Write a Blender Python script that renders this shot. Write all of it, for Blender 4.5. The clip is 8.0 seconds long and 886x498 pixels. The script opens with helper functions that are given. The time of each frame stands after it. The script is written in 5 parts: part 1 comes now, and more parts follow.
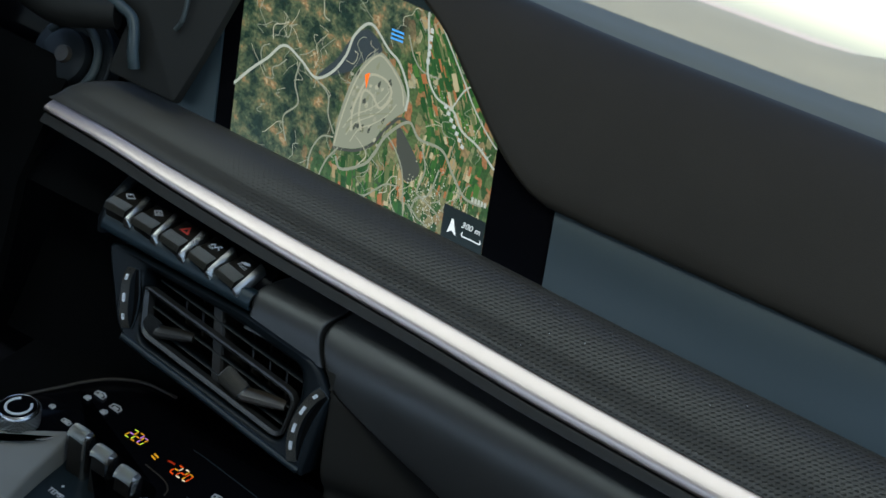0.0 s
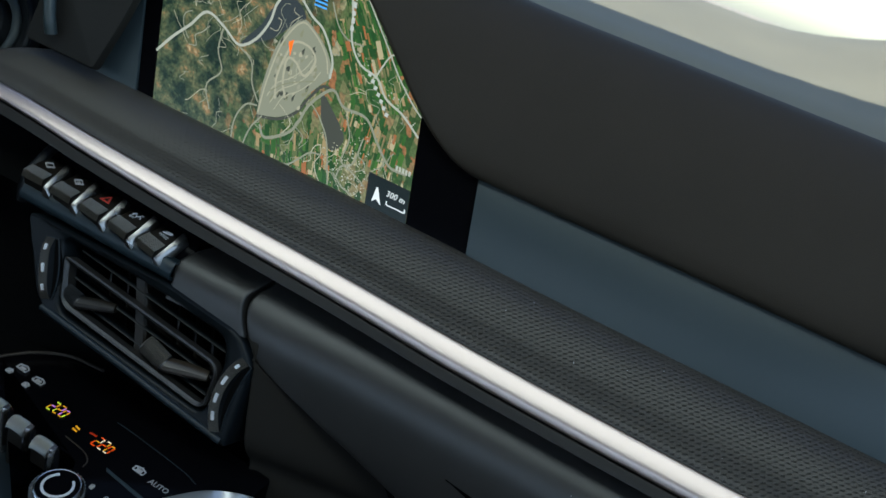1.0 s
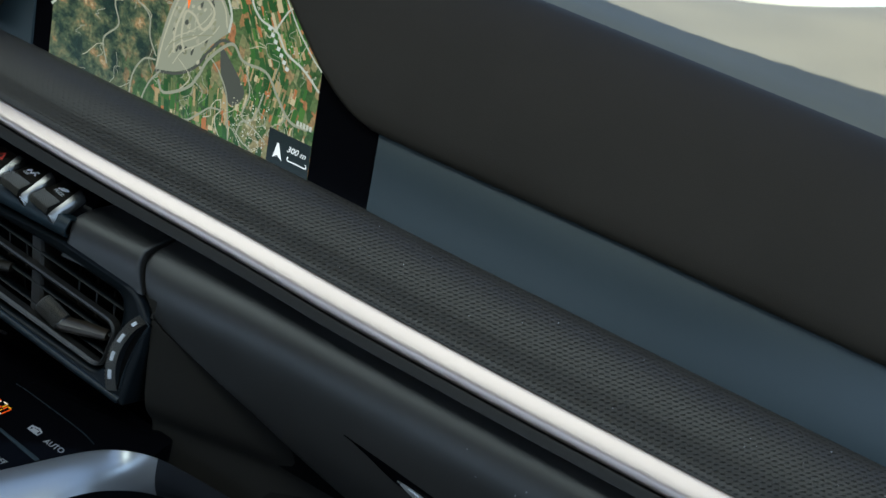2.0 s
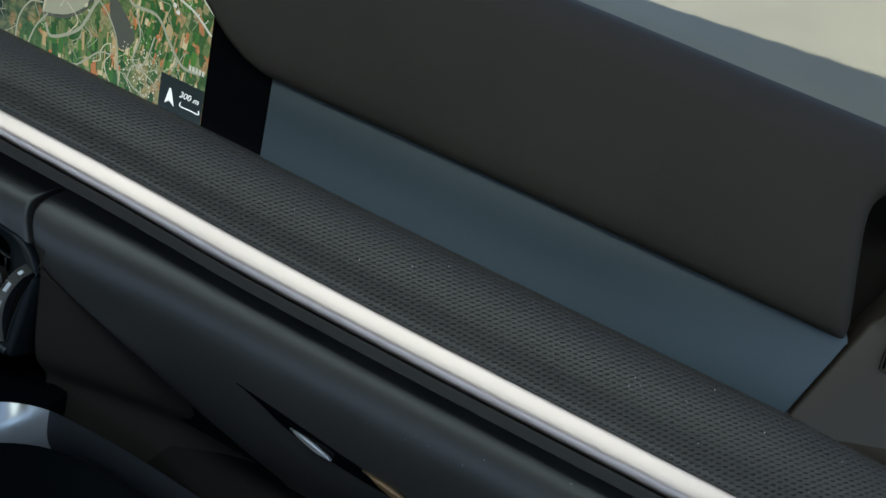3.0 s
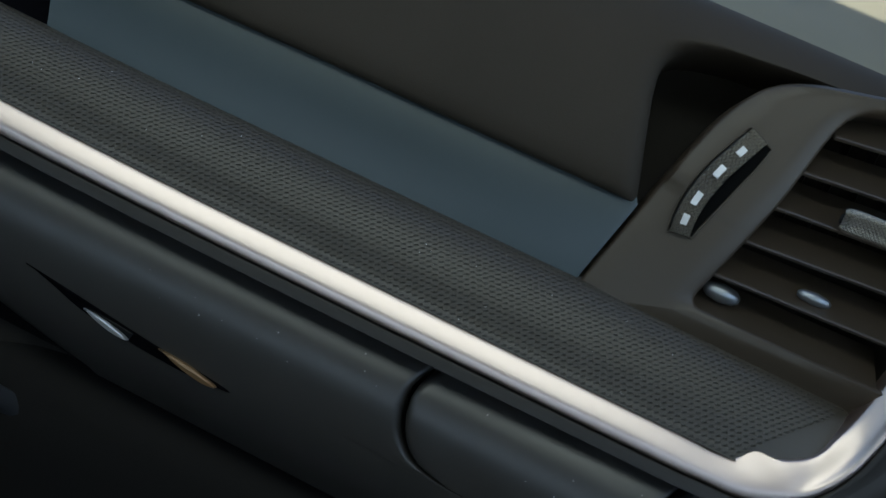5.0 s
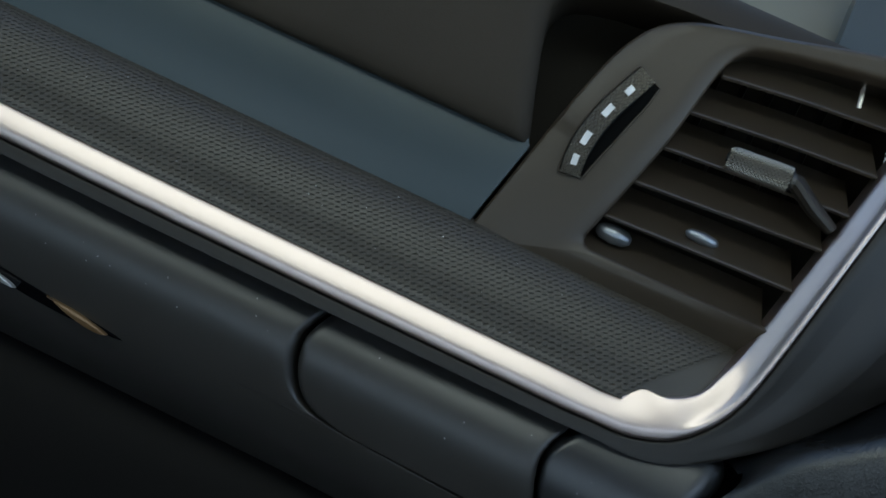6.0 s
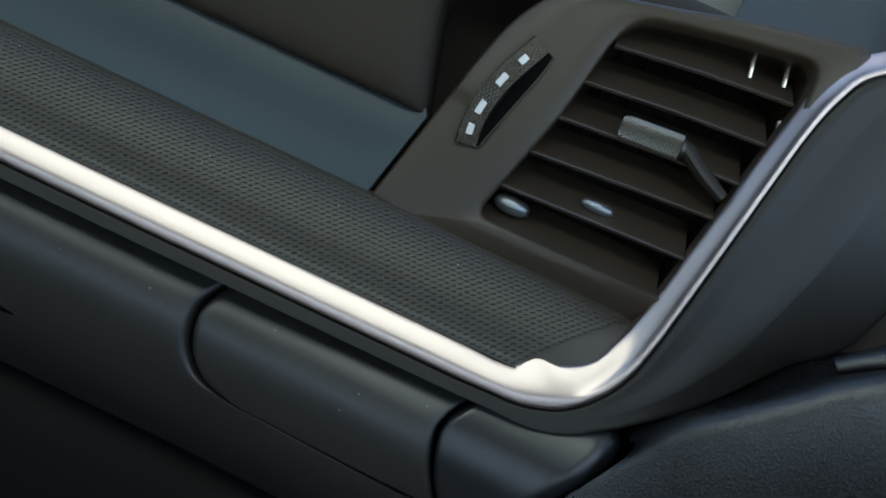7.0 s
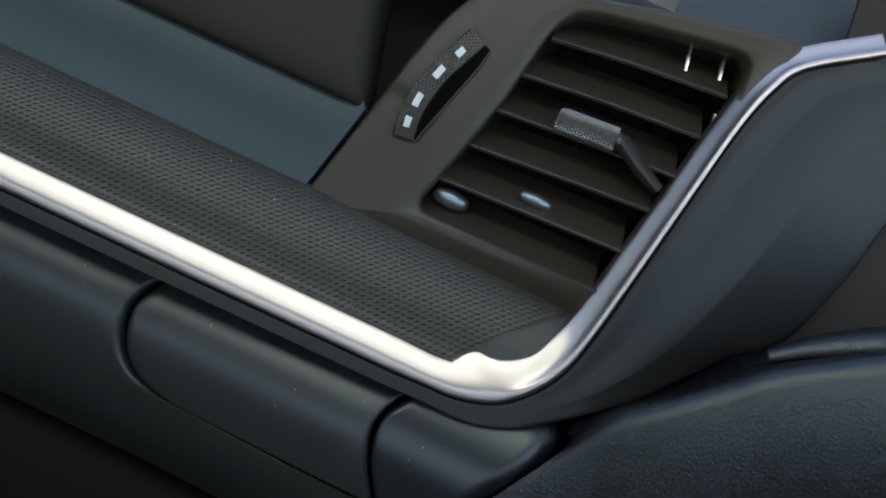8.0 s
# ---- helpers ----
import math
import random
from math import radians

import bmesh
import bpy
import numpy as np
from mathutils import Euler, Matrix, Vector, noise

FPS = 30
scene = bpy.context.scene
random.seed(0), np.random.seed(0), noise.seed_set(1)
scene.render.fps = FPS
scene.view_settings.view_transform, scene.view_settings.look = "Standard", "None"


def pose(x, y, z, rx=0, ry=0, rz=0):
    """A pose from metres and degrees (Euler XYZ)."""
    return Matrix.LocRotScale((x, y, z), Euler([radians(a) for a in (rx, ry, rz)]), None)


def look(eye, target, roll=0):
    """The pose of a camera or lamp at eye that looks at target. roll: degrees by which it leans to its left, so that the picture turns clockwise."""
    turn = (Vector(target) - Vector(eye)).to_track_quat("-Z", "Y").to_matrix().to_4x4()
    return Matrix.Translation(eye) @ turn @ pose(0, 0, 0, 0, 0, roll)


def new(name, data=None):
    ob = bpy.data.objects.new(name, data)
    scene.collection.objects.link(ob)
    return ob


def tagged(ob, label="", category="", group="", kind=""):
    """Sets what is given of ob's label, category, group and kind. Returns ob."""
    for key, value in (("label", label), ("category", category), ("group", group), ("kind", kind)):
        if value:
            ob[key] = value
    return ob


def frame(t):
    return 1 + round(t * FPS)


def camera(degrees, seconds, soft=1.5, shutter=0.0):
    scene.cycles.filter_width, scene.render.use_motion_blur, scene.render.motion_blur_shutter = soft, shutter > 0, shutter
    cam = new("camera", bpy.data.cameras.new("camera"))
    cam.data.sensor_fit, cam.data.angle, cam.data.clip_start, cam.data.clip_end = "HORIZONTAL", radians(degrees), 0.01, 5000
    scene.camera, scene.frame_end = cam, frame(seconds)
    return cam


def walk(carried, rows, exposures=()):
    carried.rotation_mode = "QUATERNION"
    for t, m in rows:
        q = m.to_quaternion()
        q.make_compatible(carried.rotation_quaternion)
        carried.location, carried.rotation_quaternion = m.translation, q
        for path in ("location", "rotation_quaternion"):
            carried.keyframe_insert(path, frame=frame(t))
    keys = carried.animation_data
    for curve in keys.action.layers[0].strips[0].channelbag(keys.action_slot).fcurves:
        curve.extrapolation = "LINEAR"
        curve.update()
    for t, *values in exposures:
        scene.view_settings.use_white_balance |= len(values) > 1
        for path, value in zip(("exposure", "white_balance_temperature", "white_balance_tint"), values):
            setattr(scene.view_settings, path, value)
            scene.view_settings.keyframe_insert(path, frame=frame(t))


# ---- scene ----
cam = camera(58.5, 8.0)
METRES, EYE, TILT, LEAN, TURN = 0.43, 0.9, -23.812, -18.211, 24.816
ROWS = [
    (0.0, 0.0, 0.0, 0.0, 0.0, 0.0, -0.0),
    (0.5, 0.0394, 0.001, -0.0206, -0.62, -0.29, 0.03),
    (1.0, 0.0967, 0.0056, -0.04, -1.47, -0.61, 0.08),
    (1.5, 0.158, 0.008, -0.0678, -2.33, -1.09, 0.13),
    (2.0, 0.2241, 0.0078, -0.0962, -3.24, -1.47, 0.23),
    (3.5, 0.4169, 0.0096, -0.1977, -5.88, -3.32, 0.51),
    (4.0, 0.4753, 0.0092, -0.2303, -6.49, -4.25, 0.67),
    (5.5, 0.6585, -0.0027, -0.3246, -9.46, -6.78, 0.84),
    (6.0, 0.7148, -0.0111, -0.3554, -10.35, -7.26, 0.86),
    (6.5, 0.7683, -0.0203, -0.3812, -11.08, -7.39, 0.88),
    (7.0, 0.8291, -0.0326, -0.4156, -11.89, -6.48, 0.79),
    (7.5, 0.8695, -0.039, -0.4337, -12.7, -5.97, 0.78),
    (8.0, 0.8915, -0.0419, -0.4421, -13.14, -5.69, 0.84),
]
walk(cam, [(t, pose(0, 0, EYE, TILT, LEAN, TURN) @ pose(METRES * x, METRES * y, METRES * z, 90 + pitch, roll, yaw)) for t, x, y, z, yaw, pitch, roll in ROWS],
     exposures=[(0.0, 0.82, 6150, 4), (2.0, 0.86, 6200, 4), (4.0, 0.88, 6350, 3), (5.5, 0.95, 6500, 3), (8.0, 1.27, 6500, 2)])
cam.data.dof.use_dof = True
cam.data.dof.focus_distance = 0.55
cam.data.dof.aperture_fstop = 6.0

# daylight: sky all round, sun from behind the car and high
world = bpy.data.worlds.new("world")
scene.world = world
world.use_nodes = True
sky = world.node_tree.nodes.new("ShaderNodeTexSky")
sky.sky_type, sky.sun_disc = "NISHITA", False
sky.sun_elevation, sky.sun_rotation = radians(52), radians(180)
world.node_tree.links.new(sky.outputs[0], world.node_tree.nodes["Background"].inputs[0])
world.node_tree.nodes["Background"].inputs[1].default_value = 0.14
sun_data = bpy.data.lights.new("sun", "SUN")
sun_data.energy, sun_data.angle, sun_data.color = 4.0, radians(0.5), (1.0, 0.93, 0.84)
sun = new("sun", sun_data)
sun.matrix_world = look((0, -5, 6.4), (0, 0, 0))


def window_light(name, eye, target, sx, sy, watts, colour):
    """The sky's light in a window's opening."""
    d = bpy.data.lights.new(name, "AREA")
    d.shape, d.size, d.size_y, d.energy, d.color = "RECTANGLE", sx, sy, watts, colour
    ob = new(name, d)
    ob.matrix_world = look(eye, target)
    return ob


window_light("roof_glass_light", (-0.05, 0.02, 1.372), (-0.05, 0.02, 0.0), 1.35, 0.30, 2.1, (0.89, 1.0, 0.99))
window_light("door_window_light", (0.79, 0.10, 1.03), (0.0, 0.2, 0.8), 0.9, 0.38, 0.3, (0.70, 0.87, 1.0))

# ---- materials ----
def material(name, colour, rough=0.5, metal=0.0, grain=0.0, grain_scale=900.0, depth=0.0003, mottle=0.15, mottle_scale=14.0, cells=False, spec=0.5, coat=0.0):
    """A surface with mottled colour and uneven gloss, and a fine relief of grains or leather cells."""
    m = bpy.data.materials.new(name)
    m.use_nodes = True
    n, l = m.node_tree.nodes, m.node_tree.links
    b = n["Principled BSDF"]
    b.inputs["Metallic"].default_value = metal
    b.inputs["Specular IOR Level"].default_value = spec
    b.inputs["Coat Weight"].default_value = coat
    co = n.new("ShaderNodeTexCoord")
    big = n.new("ShaderNodeTexNoise")
    big.inputs["Scale"].default_value, big.inputs["Detail"].default_value = mottle_scale, 6
    l.new(co.outputs["Object"], big.inputs["Vector"])
    mix = n.new("ShaderNodeMix")
    mix.data_type = "RGBA"
    mix.inputs["A"].default_value = (*[c * (1 - mottle) for c in colour], 1)
    mix.inputs["B"].default_value = (*[c * (1 + mottle) for c in colour], 1)
    l.new(big.outputs["Fac"], mix.inputs["Factor"])
    l.new(mix.outputs["Result"], b.inputs["Base Color"])
    mr = n.new("ShaderNodeMapRange")
    mr.inputs["To Min"].default_value, mr.inputs["To Max"].default_value = max(0.02, rough * 0.86), min(1, rough * 1.14)
    l.new(big.outputs["Fac"], mr.inputs["Value"])
    l.new(mr.outputs["Result"], b.inputs["Roughness"])
    if grain:
        if cells:
            fine = n.new("ShaderNodeTexVoronoi")
            fine.feature = "SMOOTH_F1"
            fine.inputs["Smoothness"].default_value = 0.6
            out = fine.outputs["Distance"]
        else:
            fine = n.new("ShaderNodeTexNoise")
            fine.inputs["Detail"].default_value = 4
            out = fine.outputs["Fac"]
        fine.inputs["Scale"].default_value = grain_scale
        l.new(co.outputs["Object"], fine.inputs["Vector"])
        bump = n.new("ShaderNodeBump")
        bump.inputs["Strength"].default_value, bump.inputs["Distance"].default_value = grain, depth
        l.new(out, bump.inputs["Height"])
        l.new(bump.outputs["Normal"], b.inputs["Normal"])
    return m


def glow(name, colour, strength):
    m = bpy.data.materials.new(name)
    m.use_nodes = True
    b = m.node_tree.nodes["Principled BSDF"]
    b.inputs["Base Color"].default_value = (*[c * 0.3 for c in colour], 1)
    b.inputs["Emission Color"].default_value = (*colour, 1)
    b.inputs["Emission Strength"].default_value = strength
    b.inputs["Roughness"].default_value = 0.15
    return m


SOFT = material("soft_touch_plastic", (0.029, 0.0275, 0.026), 0.38, spec=0.75, grain=0.35, grain_scale=1500, depth=0.0002)
LEATHER = material("grained_leather", (0.045, 0.038, 0.0315), 0.66, spec=0.08, grain=0.22, grain_scale=1300, depth=0.0003, cells=True)
END_SKIN = material("end_panel_skin", (0.014, 0.0155, 0.018), 0.33, spec=0.8, grain=0.3, grain_scale=1500, depth=0.0002)
DOOR_SKIN = material("door_leather", (0.007, 0.0078, 0.0095), 0.28, spec=0.95, grain=0.65, grain_scale=1150, depth=0.0004, cells=True)
PANEL = material("satin_panel", (0.037, 0.053, 0.060), 0.36, mottle=0.06, grain=0.1, grain_scale=2500, depth=0.0001)
SHELF = material("shelf_vinyl", (0.058, 0.051, 0.043), 0.45, grain=0.3, grain_scale=1500, depth=0.0002)
# paler than the other vinyl: sunlight on the dash top as base colour
DASH_TOP = material("sunlit_dash_top_vinyl", (0.165, 0.158, 0.118), 0.7, grain=0.3, grain_scale=1200, depth=0.0003)
# darker copy of the embossed vinyl: shade of the cell floors as colour
PIT_SHADE = material("pressed_vinyl_shade", (0.028, 0.025, 0.022), 0.6, spec=0.3)
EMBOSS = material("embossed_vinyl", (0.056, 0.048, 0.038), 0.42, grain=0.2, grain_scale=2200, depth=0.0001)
VENT_PLASTIC = material("vent_plastic", (0.049, 0.037, 0.026), 0.42, grain=0.2, grain_scale=1800, depth=0.0001)
DARK = material("dark_plastic", (0.0075, 0.009, 0.0105), 0.45, grain=0.15, grain_scale=1500, depth=0.0001, spec=0.32)
BLACK = material("black_plastic", (0.0042, 0.0065, 0.0082), 0.40, grain=0.15, grain_scale=1500, depth=0.0001, spec=0.28)
BRONZE = material("bronze_plate", (0.24, 0.15, 0.075), 0.35, metal=0.6, mottle=0.1)
PILLAR = material("grey_pillar_trim", (0.11, 0.115, 0.11), 0.7, grain=0.3, grain_scale=900)
# near-black that stands in for the shade where no light reaches
VOID = material("unlit_black", (0.003, 0.003, 0.003), 0.95, spec=0.08)
PIANO = material("piano_black", (0.003, 0.003, 0.004), 0.10, mottle=0.1, spec=0.05)
ALU = material("satin_aluminium", (0.69, 0.57, 0.53), 0.36, metal=1.0, mottle=0.02, mottle_scale=1.2)
CHROME = material("bright_chrome", (0.66, 0.63, 0.60), 0.25, metal=1.0, mottle=0.05)
FLANK = material("satin_chrome", (0.46, 0.44, 0.42), 0.27, metal=1.0, mottle=0.05)
KNURL = material("knurled_metal", (0.50, 0.48, 0.43), 0.30, metal=1.0, mottle=0.05)
GLOSS = material("bright_glint_metal", (0.30, 0.32, 0.35), 0.38, metal=0.9, mottle=0.05)
GUNMETAL = material("gunmetal", (0.10, 0.10, 0.098), 0.38, metal=0.8, mottle=0.08)
SILVER = material("silver_paint", (0.58, 0.59, 0.60), 0.30, metal=0.7, mottle=0.05)
BLUE_LIP = material("blue_black_satin", (0.008, 0.0155, 0.021), 0.42, mottle=0.08, grain=0.1, grain_scale=1800, depth=0.0001)
KEYTOP = material("warm_black_key", (0.016, 0.013, 0.010), 0.34, mottle=0.08, grain=0.1, grain_scale=2500, depth=0.0001)
SAIL = material("teal_grey_trim", (0.045, 0.055, 0.056), 0.55, grain=0.2, grain_scale=1200)
CAP_SKIN = material("cap_plastic", (0.021, 0.019, 0.017), 0.46, spec=0.4, grain=0.2, grain_scale=1800, depth=0.0001)
DUCT = material("brown_duct_plastic", (0.020, 0.016, 0.012), 0.5, mottle=0.1)
SLAT = material("slat_plastic", (0.052, 0.040, 0.029), 0.34, spec=0.7, grain=0.15, grain_scale=1800, depth=0.0001)
KNURL_DARK = material("dark_knurled_metal", (0.27, 0.25, 0.22), 0.34, metal=0.9, mottle=0.06)
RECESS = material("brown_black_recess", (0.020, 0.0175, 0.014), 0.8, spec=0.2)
WING_SHADED = material("shaded_wing_metal", (0.06, 0.066, 0.076), 0.42, metal=0.7, mottle=0.06)
CLUSTER_SKIN = material("brown_black_hood", (0.013, 0.012, 0.0105), 0.6, spec=0.3)
LIP_SKIN = material("blue_black_lip", (0.013, 0.025, 0.033), 0.40, mottle=0.08, grain=0.1, grain_scale=1800, depth=0.0001)
# footwell shade is put into this near-black colour
KNEE = material("shaded_knee_plastic", (0.011, 0.010, 0.009), 0.9, spec=0.15)
BEIGE = material("warm_grey_trim", (0.22, 0.205, 0.18), 0.40, mottle=0.06)
WHITE = material("white_print", (0.78, 0.78, 0.80), 0.5, mottle=0.03)
GREYPRINT = material("grey_print", (0.50, 0.48, 0.47), 0.5, mottle=0.05)
RED = material("red_print", (0.62, 0.07, 0.05), 0.5, mottle=0.05)
HEADLINER = material("grey_headliner", (0.30, 0.29, 0.275), 0.9, grain=0.4, grain_scale=800)
CARPET = material("dark_carpet", (0.05, 0.048, 0.046), 0.95, grain=0.8, grain_scale=600, depth=0.001)
CONCRETE = material("pale_concrete", (0.36, 0.30, 0.26), 0.9, mottle=0.2, mottle_scale=1.5, grain=0.3, grain_scale=60, depth=0.002)

# ---- building helpers ----
SIN, COS = math.sin(radians(20)), math.cos(radians(20))


def bend(x):
    """The dashboard turns towards the cabin on the driver's side."""
    d = -0.12 - x
    return 0.0 if d < -0.04 else ((d + 0.04) ** 2 if d < 0.04 else 0.16 * d)


def P(x, v, w):
    """A place on the dashboard: along it, up its slope from the panel's foot, and out towards the seats."""
    w = w + bend(x)
    return Vector((x, 0.5377 + v * SIN - w * COS, 0.6715 + v * COS + w * SIN))


def C(x, y, h=0.0):
    """A place on the nearly level console panel, h above it."""
    return Vector((x, y - 0.08 * h, 0.458 + 0.08 * (y - 0.405) + h))


def spline(pts, n):
    """n places evenly in parameter along a smooth line through the points."""
    pts = [Vector(p) for p in pts]
    q = [pts[0] * 2 - pts[1]] + pts + [pts[-1] * 2 - pts[-2]]
    out = []
    for k in range(n):
        t = k / (n - 1) * (len(pts) - 1)
        i = min(int(t), len(pts) - 2)
        t -= i
        a, b, c, d = q[i:i + 4]
        out.append(0.5 * (2 * b + (c - a) * t + (2 * a - 5 * b + 4 * c - d) * t * t + (3 * b - a - 3 * c + d) * t ** 3))
    return out


def curve_at(pts, x):
    """Value at x of the smooth curve through (x, value) points."""
    xs, ys = [p[0] for p in pts], [p[1] for p in pts]
    if x <= xs[0]:
        return ys[0]
    for i in range(len(xs) - 1):
        if x <= xs[i + 1]:
            t = (x - xs[i]) / (xs[i + 1] - xs[i])
            m0 = (ys[i + 1] - ys[max(i - 1, 0)]) / (xs[i + 1] - xs[max(i - 1, 0)])
            m1 = (ys[min(i + 2, len(xs) - 1)] - ys[i]) / (xs[min(i + 2, len(xs) - 1)] - xs[i])
            h = xs[i + 1] - xs[i]
            return ((2 * t ** 3 - 3 * t * t + 1) * ys[i] + (t ** 3 - 2 * t * t + t) * h * m0
                    + (3 * t * t - 2 * t ** 3) * ys[i + 1] + (t ** 3 - t * t) * h * m1)
    return ys[-1]


def part(name, bm, mat, parent=None, label="", sharp=32):
    """Links a bmesh as one mesh object, under its thing or part."""
    if sharp:
        bmesh.ops.recalc_face_normals(bm, faces=bm.faces)
    me = bpy.data.meshes.new(name)
    bm.to_mesh(me)
    bm.free()
    me.materials.append(mat)
    if sharp:
        me.shade_smooth()
        me.set_sharp_from_angle(angle=radians(sharp))
    ob = new(name, me)
    if parent:
        ob.parent = parent
    if label:
        ob["label"] = label
    return ob


def thing(name, label, category, group="", kind=""):
    ob = new(name)
    ob.empty_display_size = 0.05
    return tagged(ob, label, category, group, kind)


def loft(rings, closed=True, caps=True, bm=None):
    """Skins rings of equally many places."""
    bm = bm or bmesh.new()
    vs = [[bm.verts.new(p) for p in r] for r in rings]
    n = len(rings[0])
    for a, b in zip(vs, vs[1:]):
        for i in range(n if closed else n - 1):
            j = (i + 1) % n
            bm.faces.new((a[i], a[j], b[j], b[i]))
    if caps and closed:
        bm.faces.new(vs[0][::-1])
        bm.faces.new(vs[-1])
    return bm


def shell(rings, thick):
    """An open skin given a thickness away from its normals."""
    bm = loft(rings, closed=False, caps=False)
    bmesh.ops.recalc_face_normals(bm, faces=bm.faces)
    bmesh.ops.solidify(bm, geom=bm.faces[:], thickness=thick)
    return bm


def rounded(corners, radius, n=5):
    """A polygon with its corners rounded; radius: one for all or a list."""
    out = []
    k = len(corners)
    for i, p in enumerate(corners):
        r = radius[i] if isinstance(radius, (list, tuple)) else radius
        p = Vector(p)
        a, b = Vector(corners[i - 1]) - p, Vector(corners[(i + 1) % k]) - p
        a, b = p + a * min(0.5, r / a.length), p + b * min(0.5, r / b.length)
        for j in range(n):
            t = j / (n - 1)
            out.append((1 - t) ** 2 * a + 2 * t * (1 - t) * p + t * t * b)
    return out


def inset(outline, d):
    """The outline moved inwards by d."""
    area = sum(a[0] * b[1] - a[1] * b[0] for a, b in zip(outline, outline[1:] + outline[:1]))
    s = 1 if area > 0 else -1
    out = []
    for i, p in enumerate(outline):
        t = Vector(outline[(i + 1) % len(outline)]) - Vector(outline[i - 1])
        nrm = Vector((-t[1], t[0])) * s
        out.append(Vector(p[:2]) + nrm.normalized() * d if nrm.length > 1e-9 else Vector(p[:2]))
    return out


def slab(outline, place, w0, w1, soft=0.001):
    """A plate: an outline laid out by place(a, b, h) from height w0 to w1, with softened upper edges. w1 may depend on a and b."""
    top = w1 if callable(w1) else (lambda a, b: w1)
    rings = [[place(p[0], p[1], w0) for p in outline], [place(p[0], p[1], top(p[0], p[1]) - soft) for p in outline]]
    for k in (0.35, 1.0):
        o = inset(outline, soft * k)
        rings.append([place(p[0], p[1], top(p[0], p[1]) - soft * (1 - math.sqrt(1 - (1 - k) ** 2)) * 0.9 - (0 if k == 1 else 0)) for p in o])
    return loft(rings)


def ring_frame(outer, inner, place, h_out, h_in, depth, soft=0.0015):
    """A frame between two outlines of equally many places. h_out and h_in: heights as functions of a and b."""
    o2, i2 = inset(outer, soft), inset(inner, -soft)
    rings = [[place(p[0], p[1], h_out(*p[:2]) - depth) for p in outer], [place(p[0], p[1], h_out(*p[:2]) - soft) for p in outer],
             [place(p[0], p[1], h_out(*p[:2])) for p in o2]]
    for t in (0.25, 0.5, 0.75):
        k = t * t * (3 - 2 * t)
        rings.append([place(*p.lerp(q, t), h_out(*p[:2]) * (1 - k) + h_in(*q[:2]) * k) for p, q in zip(o2, i2)])
    rings += [[place(p[0], p[1], h_in(*p[:2])) for p in i2],
              [place(p[0], p[1], h_in(*p[:2]) - soft) for p in inner], [place(p[0], p[1], h_in(*p[:2]) - depth) for p in inner]]
    return loft(rings + [rings[0]], caps=False)


def studs(surface, nu, nv, height, bm=None, fill=0.94):
    """Knurling: rows of small pyramids on surface(u, v), u and v from 0 to 1; it gives a place and a normal."""
    bm = bm or bmesh.new()
    clip = lambda t: min(1.0, max(0.0, t))
    for i in range(nu + 1):
        for j in range(nv + 1):
            if (i + j) % 2:
                continue
            a, b = i / nu, j / nv
            du, dv = fill / nu, fill / nv
            p, nrm = surface(a, b)
            tip = bm.verts.new(p + nrm * height)
            base = [bm.verts.new(surface(clip(a + x * du), clip(b + y * dv))[0]) for x, y in ((-1, 0), (0, -1), (1, 0), (0, 1))]
            for k in range(4):
                bm.faces.new((base[k], base[(k + 1) % 4], tip))
    return bm


def tube(path, r, n=10, bm=None, squash=1.0):
    """A round bar along a path. r: radius or a list of radii."""
    rings = []
    for i, p in enumerate(path):
        p = Vector(p)
        d = (Vector(path[min(i + 1, len(path) - 1)]) - Vector(path[max(i - 1, 0)])).normalized()
        a = d.orthogonal().normalized() if abs(d.z) > 0.95 else d.cross(Vector((0, 0, 1))).normalized()
        b = a.cross(d)
        rr = r[i] if isinstance(r, (list, tuple)) else r
        rings.append([p + a * rr * math.cos(t) + b * rr * squash * math.sin(t) for t in [2 * math.pi * k / n for k in range(n)]])
    return loft(rings, bm=bm)


def block(centre, size, m=Matrix.Identity(3), soft=0.002, bm=None):
    """A box with bevelled edges, turned by m."""
    b2 = bmesh.new()
    bmesh.ops.create_cube(b2, size=1)
    bmesh.ops.scale(b2, vec=size, verts=b2.verts)
    if soft:
        bmesh.ops.bevel(b2, geom=b2.edges[:], offset=soft, segments=2, affect="EDGES", profile=0.6)
    bmesh.ops.transform(b2, matrix=Matrix.Translation(centre) @ m.to_4x4(), verts=b2.verts)
    if bm is None:
        return b2
    me = bpy.data.meshes.new("tmp")
    b2.to_mesh(me)
    b2.free()
    bm.from_mesh(me)
    bpy.data.meshes.remove(me)
    return bm


def lettering(name, text, size, place, ux, uy, mat, parent, label="", thick=0.0001):
    """Words in the built-in font, turned into a mesh at a place with its two directions."""
    cu = bpy.data.curves.new(name, "FONT")
    cu.body, cu.size, cu.align_x, cu.align_y, cu.extrude = text, size, "CENTER", "CENTER", thick
    tmp = bpy.data.objects.new(name, cu)
    scene.collection.objects.link(tmp)
    me = bpy.data.meshes.new_from_object(tmp.evaluated_get(bpy.context.evaluated_depsgraph_get()))
    bpy.data.objects.remove(tmp)
    bpy.data.curves.remove(cu)
    ux, uy = Vector(ux).normalized(), Vector(uy)
    uy = (uy - ux * uy.dot(ux)).normalized()
    m = Matrix((ux, uy, ux.cross(uy))).transposed().to_4x4()
    me.transform(Matrix.Translation(place) @ m)
    me.materials.clear()
    me.materials.append(mat)
    ob = new(name, me)
    ob.parent = parent
    if label:
        ob["label"] = label
    return ob



